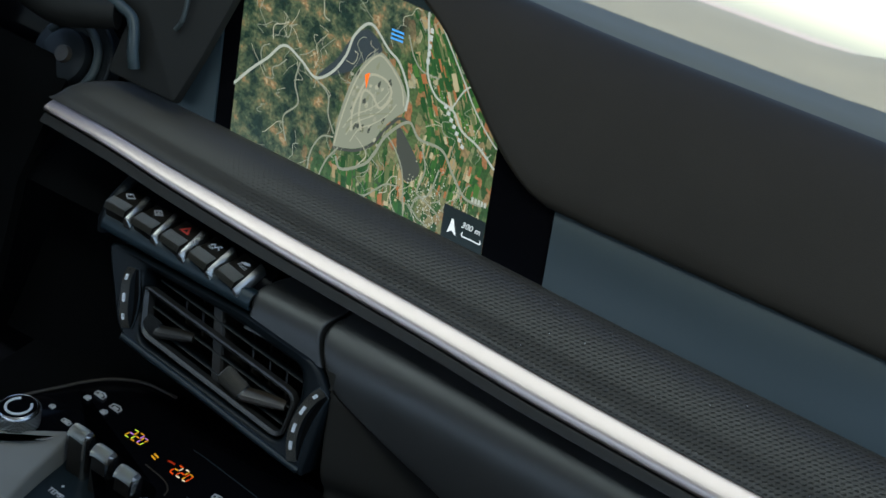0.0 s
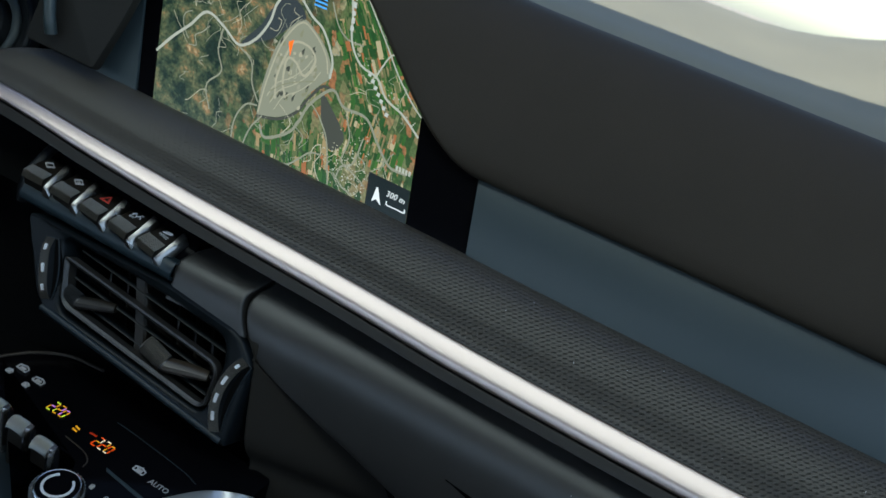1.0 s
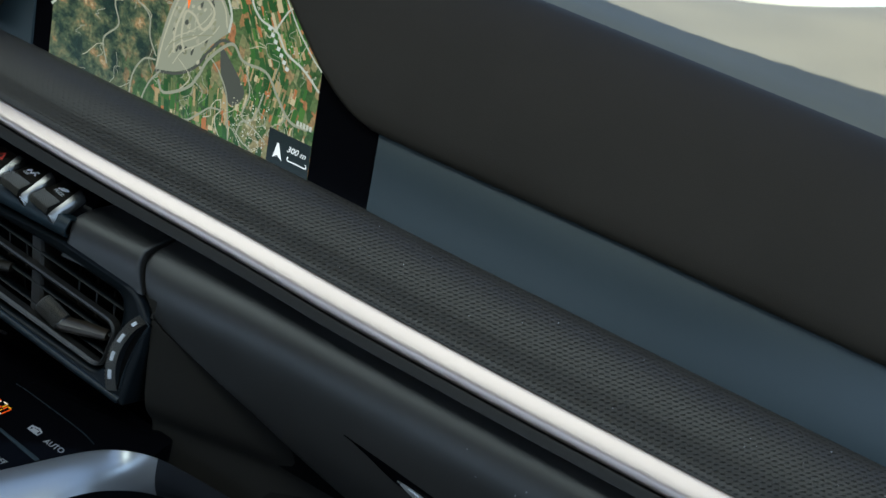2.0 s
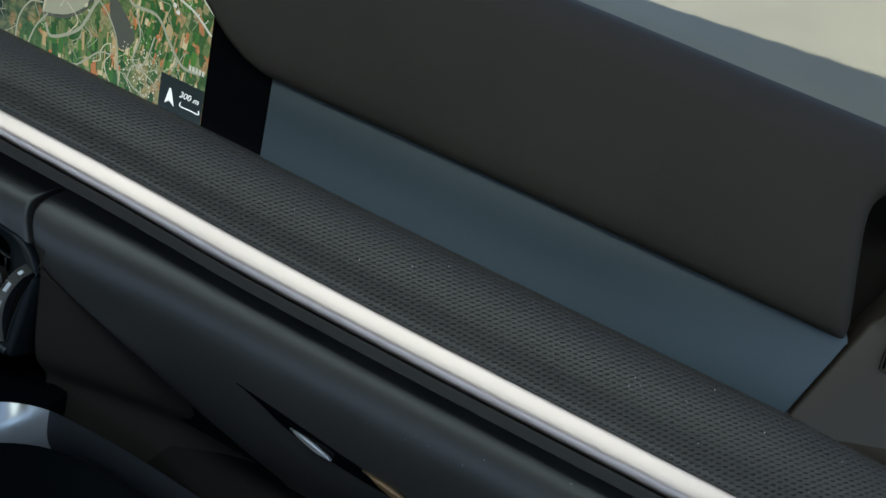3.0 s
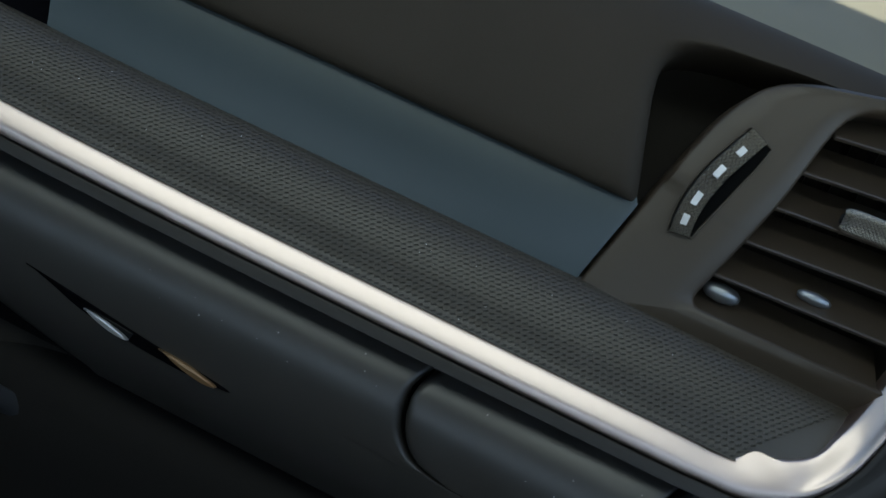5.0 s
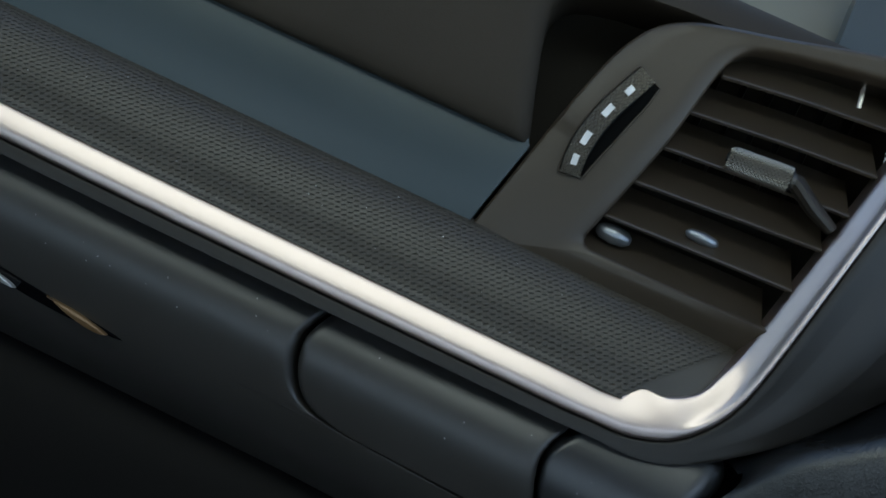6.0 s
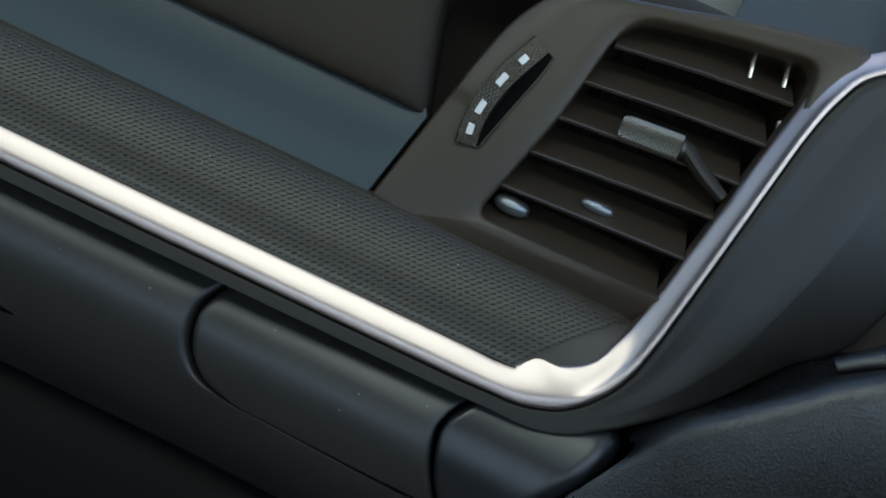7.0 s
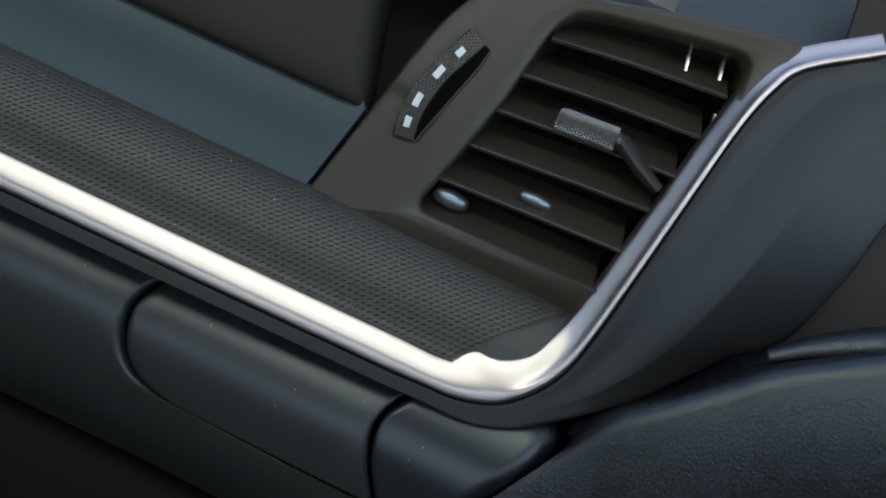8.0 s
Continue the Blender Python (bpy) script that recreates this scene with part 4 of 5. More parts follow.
    l.new(fr.outputs["Result"], mul.inputs["B"])
    l.new(mul.outputs["Result"], b.inputs["Emission Color"])
    b.inputs["Base Color"].default_value = (0.01, 0.01, 0.01, 1)
    b.inputs["Emission Strength"].default_value = SCREEN
    b.inputs["Roughness"].default_value = 0.2
    return m


SCREEN = 0.66


def picture():
    bm = bmesh.new()
    lay = bm.loops.layers.uv.new("uv")
    n = 24
    grid = [[bm.verts.new(M(i / n, j / n * 0.767)) for i in range(n + 1)] for j in range(n + 1)]
    for j in range(n):
        for i in range(n):
            f = bm.faces.new((grid[j][i], grid[j][i + 1], grid[j + 1][i + 1], grid[j + 1][i]))
            for lo, (a, b) in zip(f.loops, ((i, j), (i + 1, j), (i + 1, j + 1), (i, j + 1))):
                lo[lay].uv = (a / n, b / n * 0.767)
    return part("map_picture", bm, map_land(), display, "lit satellite map of fields and woods")


map_picture = picture()
ROAD, PALE, TRACK = glow("map_road", (0.36, 0.37, 0.31), SCREEN), glow("map_pale", (0.22, 0.225, 0.165), SCREEN), glow("map_track", (0.34, 0.32, 0.23), SCREEN)
ORANGE, BLUE, CARD, LIT = glow("map_arrow", (0.95, 0.16, 0.02), SCREEN), glow("map_blue", (0.08, 0.32, 0.75), SCREEN), glow("map_card", (0.010, 0.016, 0.017), SCREEN), glow("map_white", (0.7, 0.72, 0.72), SCREEN)


def ribbon(pts, width, mat, name, h=0.00012, n=40):
    line = spline(pts, n)
    rings = []
    for i, p in enumerate(line):
        t = line[min(i + 1, n - 1)] - line[max(i - 1, 0)]
        q = Vector((t[1] * 0.94, -t[0] / 0.94)).normalized() * width * 0.38
        rings.append([M(*(p - q), h), M(*(p + q), h)])
    return part(name, loft(rings, closed=False, caps=False), mat, map_picture)


def area(pts, mat, name, h=0.00008, smooth=60):
    line = spline(list(pts) + [pts[0]], smooth)[:-1] if smooth else [Vector(p) for p in pts]
    bm = bmesh.new()
    bm.faces.new([bm.verts.new(M(*p, h)) for p in line])
    return part(name, bm, mat, map_picture)
EARTH = glow("map_bare_earth", (0.27, 0.26, 0.19), SCREEN)
WRITING = glow("map_writing", (0.42, 0.43, 0.40), SCREEN)
WOODS, SCRUB, WATER = glow("map_woods", (0.055, 0.06, 0.05), SCREEN), glow("map_scrub", (0.20, 0.20, 0.13), SCREEN), glow("map_dark_hill", (0.035, 0.045, 0.05), SCREEN)
area([(0.401, 0.181), (0.411, 0.287), (0.451, 0.428), (0.523, 0.526), (0.579, 0.512), (0.635, 0.462), (0.658, 0.40), (0.626, 0.361), (0.580, 0.308), (0.546, 0.25), (0.486, 0.206)], PALE, "circuit_ground")
area([(0.38, 0.455), (0.423, 0.533), (0.481, 0.582), (0.54, 0.54), (0.50, 0.50), (0.44, 0.44), (0.396, 0.41), (0.314, 0.372)], WATER, "dark_hill")
area([(0.628, 0.344), (0.666, 0.314), (0.734, 0.234), (0.689, 0.18), (0.644, 0.252)], WOODS, "wood")
ribbon([(0.405, 0.19), (0.425, 0.30), (0.465, 0.43), (0.525, 0.515), (0.575, 0.505), (0.628, 0.455), (0.645, 0.40)], 0.007, TRACK, "circuit", 0.00014, 60)
ribbon([(0.462, 0.254), (0.460, 0.325), (0.487, 0.406), (0.513, 0.451), (0.567, 0.454), (0.594, 0.420), (0.560, 0.362), (0.522, 0.392), (0.490, 0.389), (0.484, 0.316), (0.50, 0.27)], 0.010, TRACK, "circuit", 0.00016, 70)
for dx, dy in ((0.0, 0.0), (0.018, -0.014), (-0.014, 0.016)):
    ribbon([(0.445 + dx, 0.235 + dy), (0.475 + dx, 0.285 + dy), (0.53 + dx, 0.325 + dy), (0.575 + dx, 0.37 + dy), (0.60 + dx, 0.41 + dy)], 0.004, TRACK, "circuit", 0.00017)
for k in range(60):
    rnd = random.Random(300 + k)
    a, b = rnd.uniform(0.435, 0.60), rnd.uniform(0.24, 0.48)
    if 0.1 < b - 0.75 * (a - 0.435) < 0.42:
        area([(a, b), (a + rnd.uniform(0.004, 0.012), b + 0.004), (a + 0.009, b + rnd.uniform(0.008, 0.03)), (a - 0.002, b + 0.009)], rnd.choice((SCRUB, SCRUB, EARTH, EARTH, TRACK, WOODS)), "paddock", 0.00013, 12)
ribbon([(0.44, 0.27), (0.49, 0.31), (0.55, 0.34), (0.60, 0.36)], 0.004, SCRUB, "paddock", 0.00018)
ribbon([(0.40, 0.177), (0.486, 0.200), (0.546, 0.243), (0.585, 0.30), (0.63, 0.355), (0.67, 0.36)], 0.012, WOODS, "stream", 0.0001)
ribbon([(-0.005, 0.231), (0.054, 0.298), (0.114, 0.356), (0.173, 0.418), (0.244, 0.396), (0.305, 0.364), (0.366, 0.405), (0.410, 0.475), (0.432, 0.546), (0.488, 0.602), (0.562, 0.550), (0.610, 0.523), (0.654, 0.451), (0.654, 0.389)], 0.011, ROAD, "main_road", 0.0002, 90)
ribbon([(0.693, 0.75), (0.693, 0.696), (0.707, 0.613), (0.717, 0.528), (0.758, 0.473), (0.825, 0.455), (0.865, 0.408), (0.934, 0.382), (1.0, 0.337)], 0.010, ROAD, "main_road", 0.0002, 60)
ribbon([(0.70, 0.75), (0.77, 0.66), (0.84, 0.57), (0.90, 0.49), (0.96, 0.43), (1.0, 0.40)], 0.007, ROAD, "railway", 0.0002, 40)
ribbon([(0.815, 0.451), (0.855, 0.528), (0.885, 0.556)], 0.007, ROAD, "side_road", 0.0002, 20)
ribbon([(0.416, 0.156), (0.443, 0.125), (0.525, 0.171), (0.561, 0.220), (0.594, 0.287), (0.67, 0.36), (0.718, 0.325), (0.805, 0.323), (0.858, 0.264), (0.910, 0.214), (0.975, 0.212)], 0.012, PALE, "river_bed", 0.00018, 70)
for line in (((0.497, 0.07), (0.54, 0.078), (0.579, 0.111), (0.618, 0.144), (0.66, 0.152)), ((0.593, 0.295), (0.631, 0.265), (0.669, 0.209), (0.687, 0.126), (0.699, 0.05)),
             ((0.733, 0.304), (0.754, 0.241), (0.735, 0.163), (0.778, 0.171), (0.805, 0.261)), ((0.71, 0.118), (0.748, 0.088), (0.783, 0.075), (0.80, 0.03)),
             ((0.362, 0.02), (0.362, 0.072), (0.385, 0.135), (0.422, 0.185)), ((0.316, 0.03), (0.319, 0.128), (0.354, 0.194), (0.40, 0.21)),
             ((0.24, 0.39), (0.23, 0.32), (0.25, 0.26), (0.20, 0.20), (0.22, 0.13)), ((0.31, 0.36), (0.36, 0.33), (0.37, 0.27), (0.40, 0.22)),
             ((0.63, 0.62), (0.66, 0.56), (0.70, 0.53), (0.76, 0.53)), ((0.72, 0.10), (0.74, 0.15), (0.79, 0.14), (0.83, 0.12))):
    ribbon(line, 0.007, PALE, "lane", 0.00015, 30)
for k in range(110):
    rnd = random.Random(40 + k)
    a, b = rnd.uniform(0.05, 0.95), rnd.uniform(0.0, 0.72)
    pts = [(a, b)]
    for j in range(4):
        pts.append((min(0.99, max(0.01, pts[-1][0] + rnd.uniform(-0.028, 0.03))), min(0.73, max(-0.02, pts[-1][1] + rnd.uniform(0.0, 0.035)))))
    ribbon(pts, rnd.choice((0.002, 0.0025, 0.003, 0.0045)), PALE if rnd.random() < 0.7 else TRACK, "track", 0.0001, 24)
# fields by the river: long narrow strips, each its own colour
FIELDS = [glow("map_field_%s" % n, c, SCREEN) for n, c in (("green", (0.035, 0.10, 0.025)), ("dark_green", (0.018, 0.060, 0.018)), ("leaf_green", (0.055, 0.13, 0.03)), ("deep_green", (0.026, 0.078, 0.024)), ("olive", (0.10, 0.125, 0.05)), ("tan", (0.30, 0.22, 0.11)), ("rust", (0.30, 0.115, 0.045)), ("straw", (0.38, 0.32, 0.19)))]
for a0, b0, na, nb, turn in ((0.76, 0.32, 18, 9, 0.45), (0.80, 0.50, 14, 7, 0.5), (0.42, 0.0, 24, 5, 0.1), (0.60, 0.0, 11, 7, 0.0), (0.72, 0.58, 11, 5, 0.6), (0.70, 0.20, 20, 5, -0.15)):
    rnd = random.Random(int(a0 * 100))
    for i in range(na):
        for j in range(nb):
            w, h = 0.012, 0.042
            ca, cb = i * w + rnd.uniform(-0.003, 0.003), j * h * 0.72 + rnd.uniform(-0.014, 0.014)
            ww, hh = w * rnd.choice((0.45, 0.6, 0.9, 1.5)), h * rnd.uniform(0.5, 1.25)
            q = [(ca, cb), (ca + ww, cb), (ca + ww, cb + hh), (ca, cb + hh)]
            q = [(a0 + x * math.cos(turn) - y * math.sin(turn), b0 + x * math.sin(turn) * 0.95 + y * math.cos(turn)) for x, y in q]
            if all(0.01 < x < 0.992 and -0.03 < y < 0.72 for x, y in q):
                area(q, rnd.choices(FIELDS, (5, 5, 3, 4, 3, 2, 2, 1))[0], "field", 0.00004 + 0.000002 * ((i * 3 + j) % 7), 0)
for k in range(240):
    rnd = random.Random(900 + k)
    a, b = rnd.gauss(0.76, 0.045), rnd.gauss(0.14, 0.06)
    if k > 190:
        t = rnd.random()
        a, b = 0.72 + 0.27 * t + rnd.gauss(0, 0.006), 0.52 - 0.17 * t + rnd.gauss(0, 0.008)
    if 0.60 < a < 0.98 and -0.02 < b < 0.60 and not (a > 0.83 and b < 0.18):
        d = rnd.uniform(0.0022, 0.0048)
        area([(a, b), (a + d, b + 0.3 * d), (a + 0.7 * d, b + 1.3 * d), (a - 0.3 * d, b + d)], rnd.choice((ROAD, TRACK, EARTH)), "roof", 0.00019, 0)
area([(0.488, 0.442), (0.507, 0.455), (0.499, 0.400)], ORANGE, "position_arrow", 0.0003, 0)
for b in (0.585, 0.598, 0.611):
    area([(0.565, b), (0.612, b + 0.002), (0.611, b + 0.008), (0.565, b + 0.006)], BLUE, "blue_writing", 0.0003, 0)
for k, ln in ((0, 0.016), (1, 0.018), (2, 0.014), (3, 0.018), (4, 0.016)):
    area([(0.705, 0.655 - 0.024 * k), (0.717, 0.655 - 0.024 * k), (0.717, 0.655 - 0.024 * k + ln), (0.705, 0.655 - 0.024 * k + ln)], WRITING, "road_writing", 0.0003, 0)
for k in range(7):
    a, b = 0.79 + 0.013 * k, 0.452 - 0.016 * k
    area([(a, b), (a + 0.012, b - 0.002), (a + 0.015, b + 0.010), (a + 0.003, b + 0.012)], WRITING, "road_writing", 0.0003, 0)
for k in range(5):
    area([(0.935 + 0.012 * k, 0.212), (0.944 + 0.012 * k, 0.212), (0.944 + 0.012 * k, 0.228), (0.935 + 0.012 * k, 0.228)], ROAD, "pale_mark", 0.0003, 0)
area([(0.842, -0.03), (1.0, -0.03), (1.0, 0.172), (0.842, 0.172)], CARD, "scale_card", 0.00026, 0)
area([(0.0, 0.715), (1.0, 0.715), (1.0, 0.766), (0.0, 0.766)], CARD, "status_bar", 0.00026, 0)
area([(0.877, 0.137), (0.883, 0.137), (0.899, 0.088), (0.880, 0.100)], LIT, "compass_needle", 0.0004, 0)
area([(0.877, 0.137), (0.880, 0.100), (0.864, 0.088)], LIT, "compass_needle", 0.0004, 0)
lettering("lettering", "300 m", 0.0062, M(0.951, 0.132, 0.0005), M(0.96, 0.132) - M(0.94, 0.132), M(0.95, 0.16) - M(0.95, 0.10), LIT, map_picture)
ribbon([(0.921, 0.110), (0.921, 0.0985), (0.9545, 0.0985), (0.988, 0.0985), (0.988, 0.110)], 0.005, LIT, "scale_bar", 0.0004, 60)

# ---- climate panel and middle console ----
console = thing("climate_panel", "glossy black climate panel with dials, toggles and lit temperatures", "control panel")
PLATE = rounded([(-0.412, 0.330), (-0.4080, 0.388), (-0.3925, 0.4152), (-0.3800, 0.4420), (-0.352, 0.468), (-0.250, 0.472), (-0.145, 0.466), (-0.146, 0.441), (-0.1705, 0.4265), (-0.1858, 0.4095), (-0.2048, 0.3780), (-0.2290, 0.330), (-0.2615, 0.330), (-0.2600, 0.3865), (-0.3470, 0.3890), (-0.3565, 0.3590), (-0.390, 0.330)], [0.01, 0.01, 0.02, 0.02, 0.02, 0.03, 0.004, 0.004, 0.008, 0.01, 0.01, 0.002, 0.002, 0.010, 0.004, 0.006, 0.002], 6)
part("plate", slab(PLATE, C, -0.02, 0.0, 0.0015), PIANO, console, "glossy black plate")
part("plate_rim", tube([C(*p, 0.0008) for p in spline([(-0.4050, 0.386), (-0.4011, 0.3966), (-0.3925, 0.4152), (-0.3836, 0.4347), (-0.371, 0.452), (-0.350, 0.4655), (-0.32, 0.4700)], 30)], 0.0012, 8), VENT_PLASTIC, console, "thin raised rim")
part("plate_rim", tube([C(*p, 0.0003) for p in spline([(-0.2700, 0.4345), (-0.2542, 0.4339), (-0.203, 0.4291), (-0.185, 0.4250)], 20)], 0.0004, 6), BLUE_LIP, console, "thin raised rim")
part("plate_rim", tube([C(*p, 0.0004) for p in spline([(-0.2860, 0.3995), (-0.2660, 0.3970), (-0.2570, 0.3920), (-0.2550, 0.3860)], 20)], 0.0005, 6), VENT_PLASTIC, console, "thin edge of the toggle bay")
part("toggle_step", slab([(-0.352, 0.300), (-0.352, 0.392), (-0.258, 0.390), (-0.258, 0.300)], C, -0.05, -0.022, 0.0008), BLUE_LIP, console, "dark blue-black step below the toggles")
CX, CY, CN = Vector((1, 0, 0)), (C(0, 1) - C(0, 0)).normalized(), (C(0, 0, 1) - C(0, 0, 0)).normalized()


def toggle(x, y):
    """A standing paddle: flat black front, knurled metal dome on top and a broad chrome right edge."""
    body = part("toggle", loft([[C(x + a, y + b, h) for a, b in ((0.0005, 0.0), (0.0150, 0.0), (0.0150, 0.0085), (0.0005, 0.0085))] for h in (-0.04, 0.0125, 0.0150, 0.0155)]), KEYTOP, console, "black paddle switch")

    def surf(u, v):
        q = math.pi * (v - 0.5) * 0.96
        return C(x + 0.0150 * u, y + 0.0042 + 0.0052 * math.sin(q), 0.0145 + 0.0068 * math.cos(q) - 0.0012 * (2 * u - 1) ** 4), (CN * math.cos(q) + CY * math.sin(q))

    part("cap", loft([[surf(u / 6, k / 10)[0] - CN * 0.0002 for u in range(7)] for k in range(11)], closed=False, caps=False), KNURL, body, "grey metal cap", 80)
    part("knurling", studs(surf, 18, 14, 0.0009), KNURL, body, "knurled top of the paddle", 0)
    rings = []
    for h, g in ((-0.04, 1.0), (0.0100, 1.0), (0.0150, 0.92), (0.0185, 0.75), (0.0205, 0.45)):
        rings.append([C(x + a, y + 0.0042 + (b - 0.0042) * g, h) for a, b in ((0.0146, -0.0006), (0.0168, -0.0010), (0.0186, 0.0010), (0.0190, 0.0060), (0.0180, 0.0090), (0.0146, 0.0095))])
    part("edge", loft(rings), CHROME, body, "chrome edge", 50)
    return body


for k in range(3):
    toggle(-0.3385 + 0.0264 * k, 0.3745 - 0.0036 * k)


def dial(x, y, k=1.0):
    """A low round dial: knurled rim, bright bevel, black top with a lit ring."""
    up = 0.004 if k < 1.0 else 0.0
    prof = [(0.0155, -0.004), (0.0158, 0.0095 + up), (0.0150, 0.0108 + up)]
    ring = lambda r, h: [C(x + k * r * math.cos(t), y + k * r * math.sin(t), h) for t in [2 * math.pi * k / 40 for k in range(40)]]
    body = part("dial", loft([ring(r, h) for r, h in prof] + [ring(0.001, 0.0108 + up)]), DARK, console, "round dial", 40)

    def surf(u, v):
        a = 2 * math.pi * u
        return C(x + k * 0.0158 * math.cos(a), y + k * 0.0158 * math.sin(a), -0.003 + (0.0125 + up) * v), CX * math.cos(a) + CY * math.sin(a)

    part("knurling", studs(surf, 72, 10, 0.0009), KNURL, body, "knurled rim", 0)
    part("bevel", loft([ring(r, h + up) for r, h in ((0.0157, 0.0096), (0.0150, 0.0112), (0.0138, 0.0122), (0.0132, 0.0120), (0.0132, 0.0106))], caps=False), CHROME, body, "bright bevel ring")
    part("top", loft([ring(r, h + up) for r, h in ((0.0134, 0.0112), (0.006, 0.0116), (0.0005, 0.0116))]), PIANO, body, "black top")
    arc = [C(x + k * 0.0092 * math.cos(t), y + k * 0.0092 * math.sin(t), 0.0121 + up) for t in [radians(-230 + 290 * k / 40) for k in range(41)]]
    part("ring_mark", tube(arc, 0.0010, 6), WHITE, body, "white ring print")
    return body


dial(-0.3833, 0.3690, 0.95)
dial(-0.2470, 0.3555, 1.08)


def plate_sign(x, y, w, d, mat, name="sign"):
    """A small printed sign of a few rounded strokes."""
    bm = tube([C(x + a * w, y + b * d, 0.0003) for a, b in ((-0.5, -0.3), (-0.5, 0.3), (0.1, 0.5), (0.5, 0.2), (0.5, -0.4), (-0.5, -0.3))], 0.0007, 6)
    block(C(x, y, 0.0003), (w * 0.55, d * 0.4, 0.0004), Matrix((CX, CY, CN)).transposed(), 0, bm)
    return part(name, bm, mat, console, "pale printed sign")


for x, y, w, d in ((-0.3648, 0.4307, 0.012, 0.008), (-0.3453, 0.4280, 0.012, 0.008), (-0.3692, 0.4216, 0.006, 0.006), (-0.3483, 0.4185, 0.006, 0.006), (-0.3796, 0.3966, 0.005, 0.005), (-0.3593, 0.3922, 0.010, 0.005),
                   (-0.2239, 0.4090, 0.012, 0.007), (-0.2371, 0.3768, 0.003, 0.005)):
    plate_sign(x, y, w * 0.8, d * 0.8, GREYPRINT)
lettering("lettering", "AUTO", 0.0062, C(-0.2033, 0.4061, 0.0003), CX, CY, GREYPRINT, console)
lettering("lettering", "OFF", 0.0058, C(-0.2195, 0.3748, 0.0003), CX, CY, GREYPRINT, console)
lettering("lettering", "TEMP", 0.0058, C(-0.3253, 0.3539, -0.0217), CX, CY, WHITE, console)
lettering("lettering", "+", 0.0058, C(-0.3262, 0.3612, -0.0217), CX, CY, WHITE, console)
part("slit", slab([(-0.2425, 0.3960), (-0.2405, 0.3935), (-0.2016, 0.3885), (-0.2010, 0.3915)], C, 0.0, 0.0006, 0.0003), PANEL, console, "slim blue-grey key line")
DIM = glow("lit_dim_red", (0.8, 0.06, 0.01), 0.12)
AMBER, ORG, WARM, LIME, VIOLET = glow("lit_amber", (1.0, 0.45, 0.02), 0.3), glow("lit_orange", (1.0, 0.10, 0.01), 0.35), glow("lit_white", (0.9, 0.75, 0.55), 0.45), glow("lit_lime", (0.55, 0.75, 0.05), 0.5), glow("lit_violet", (0.55, 0.20, 0.75), 0.45)


def digit(x, y, segs, mats, w=0.0085, h=0.0125):
    """A seven-segment figure."""
    lines = {"a": ((0, 1), (1, 1)), "b": ((1, 1), (1, 0.5)), "c": ((1, 0.5), (1, 0)), "d": ((1, 0), (0, 0)), "e": ((0, 0), (0, 0.5)), "f": ((0, 0.5), (0, 1)), "g": ((0, 0.5), (1, 0.5))}
    for k, s in enumerate(segs):
        p, q = [C(x + a * w + b * 0.0012, y + b * h, 0.0006) for a, b in lines[s]]
        part("segment", tube([p + (q - p) * 0.12, p + (q - p) * 0.88], 0.00048, 6), mats[k % len(mats)], console, "lit figure segment")


for x0, y0, mats in ((-0.3187, 0.4110, (LIME, AMBER, VIOLET, AMBER)), (-0.2681, 0.4055, (ORG, WARM, AMBER, ORG))):
    digit(x0, y0, "abged", mats, 0.0042, 0.0095)
    digit(x0 + 0.0060, y0, "abged", mats[1:] + mats[:1], 0.0042, 0.0095)
    digit(x0 + 0.0120, y0, "abcdef", mats[2:] + mats[:2], 0.0036, 0.0078)
part("segment", slab([(-0.2765, 0.4128), (-0.2700, 0.4132), (-0.2703, 0.4146), (-0.2768, 0.4142)], C, 0.0, 0.0005, 0.0002), DIM, console, "dim orange writing bar")
for d in (0.0, 0.0030):
    part("segment", tube([C(-0.2885, 0.4085 + d, 0.0006), C(-0.2840, 0.4075 + d, 0.0006)], 0.0007, 6), AMBER, console, "lit dash")

body = thing("console_body", "dark middle console with silver side wing", "centre console")
part("core", shell([[Vector((x, y, z)) for x in steps(-0.47, -0.16, 10)] for y, z in ((0.52, 0.455), (0.46, 0.445), (0.40, 0.43), (0.30, 0.40), (0.10, 0.36), (-0.2, 0.34))], 0.02), VOID, body, "console core coloured near-black for shade")


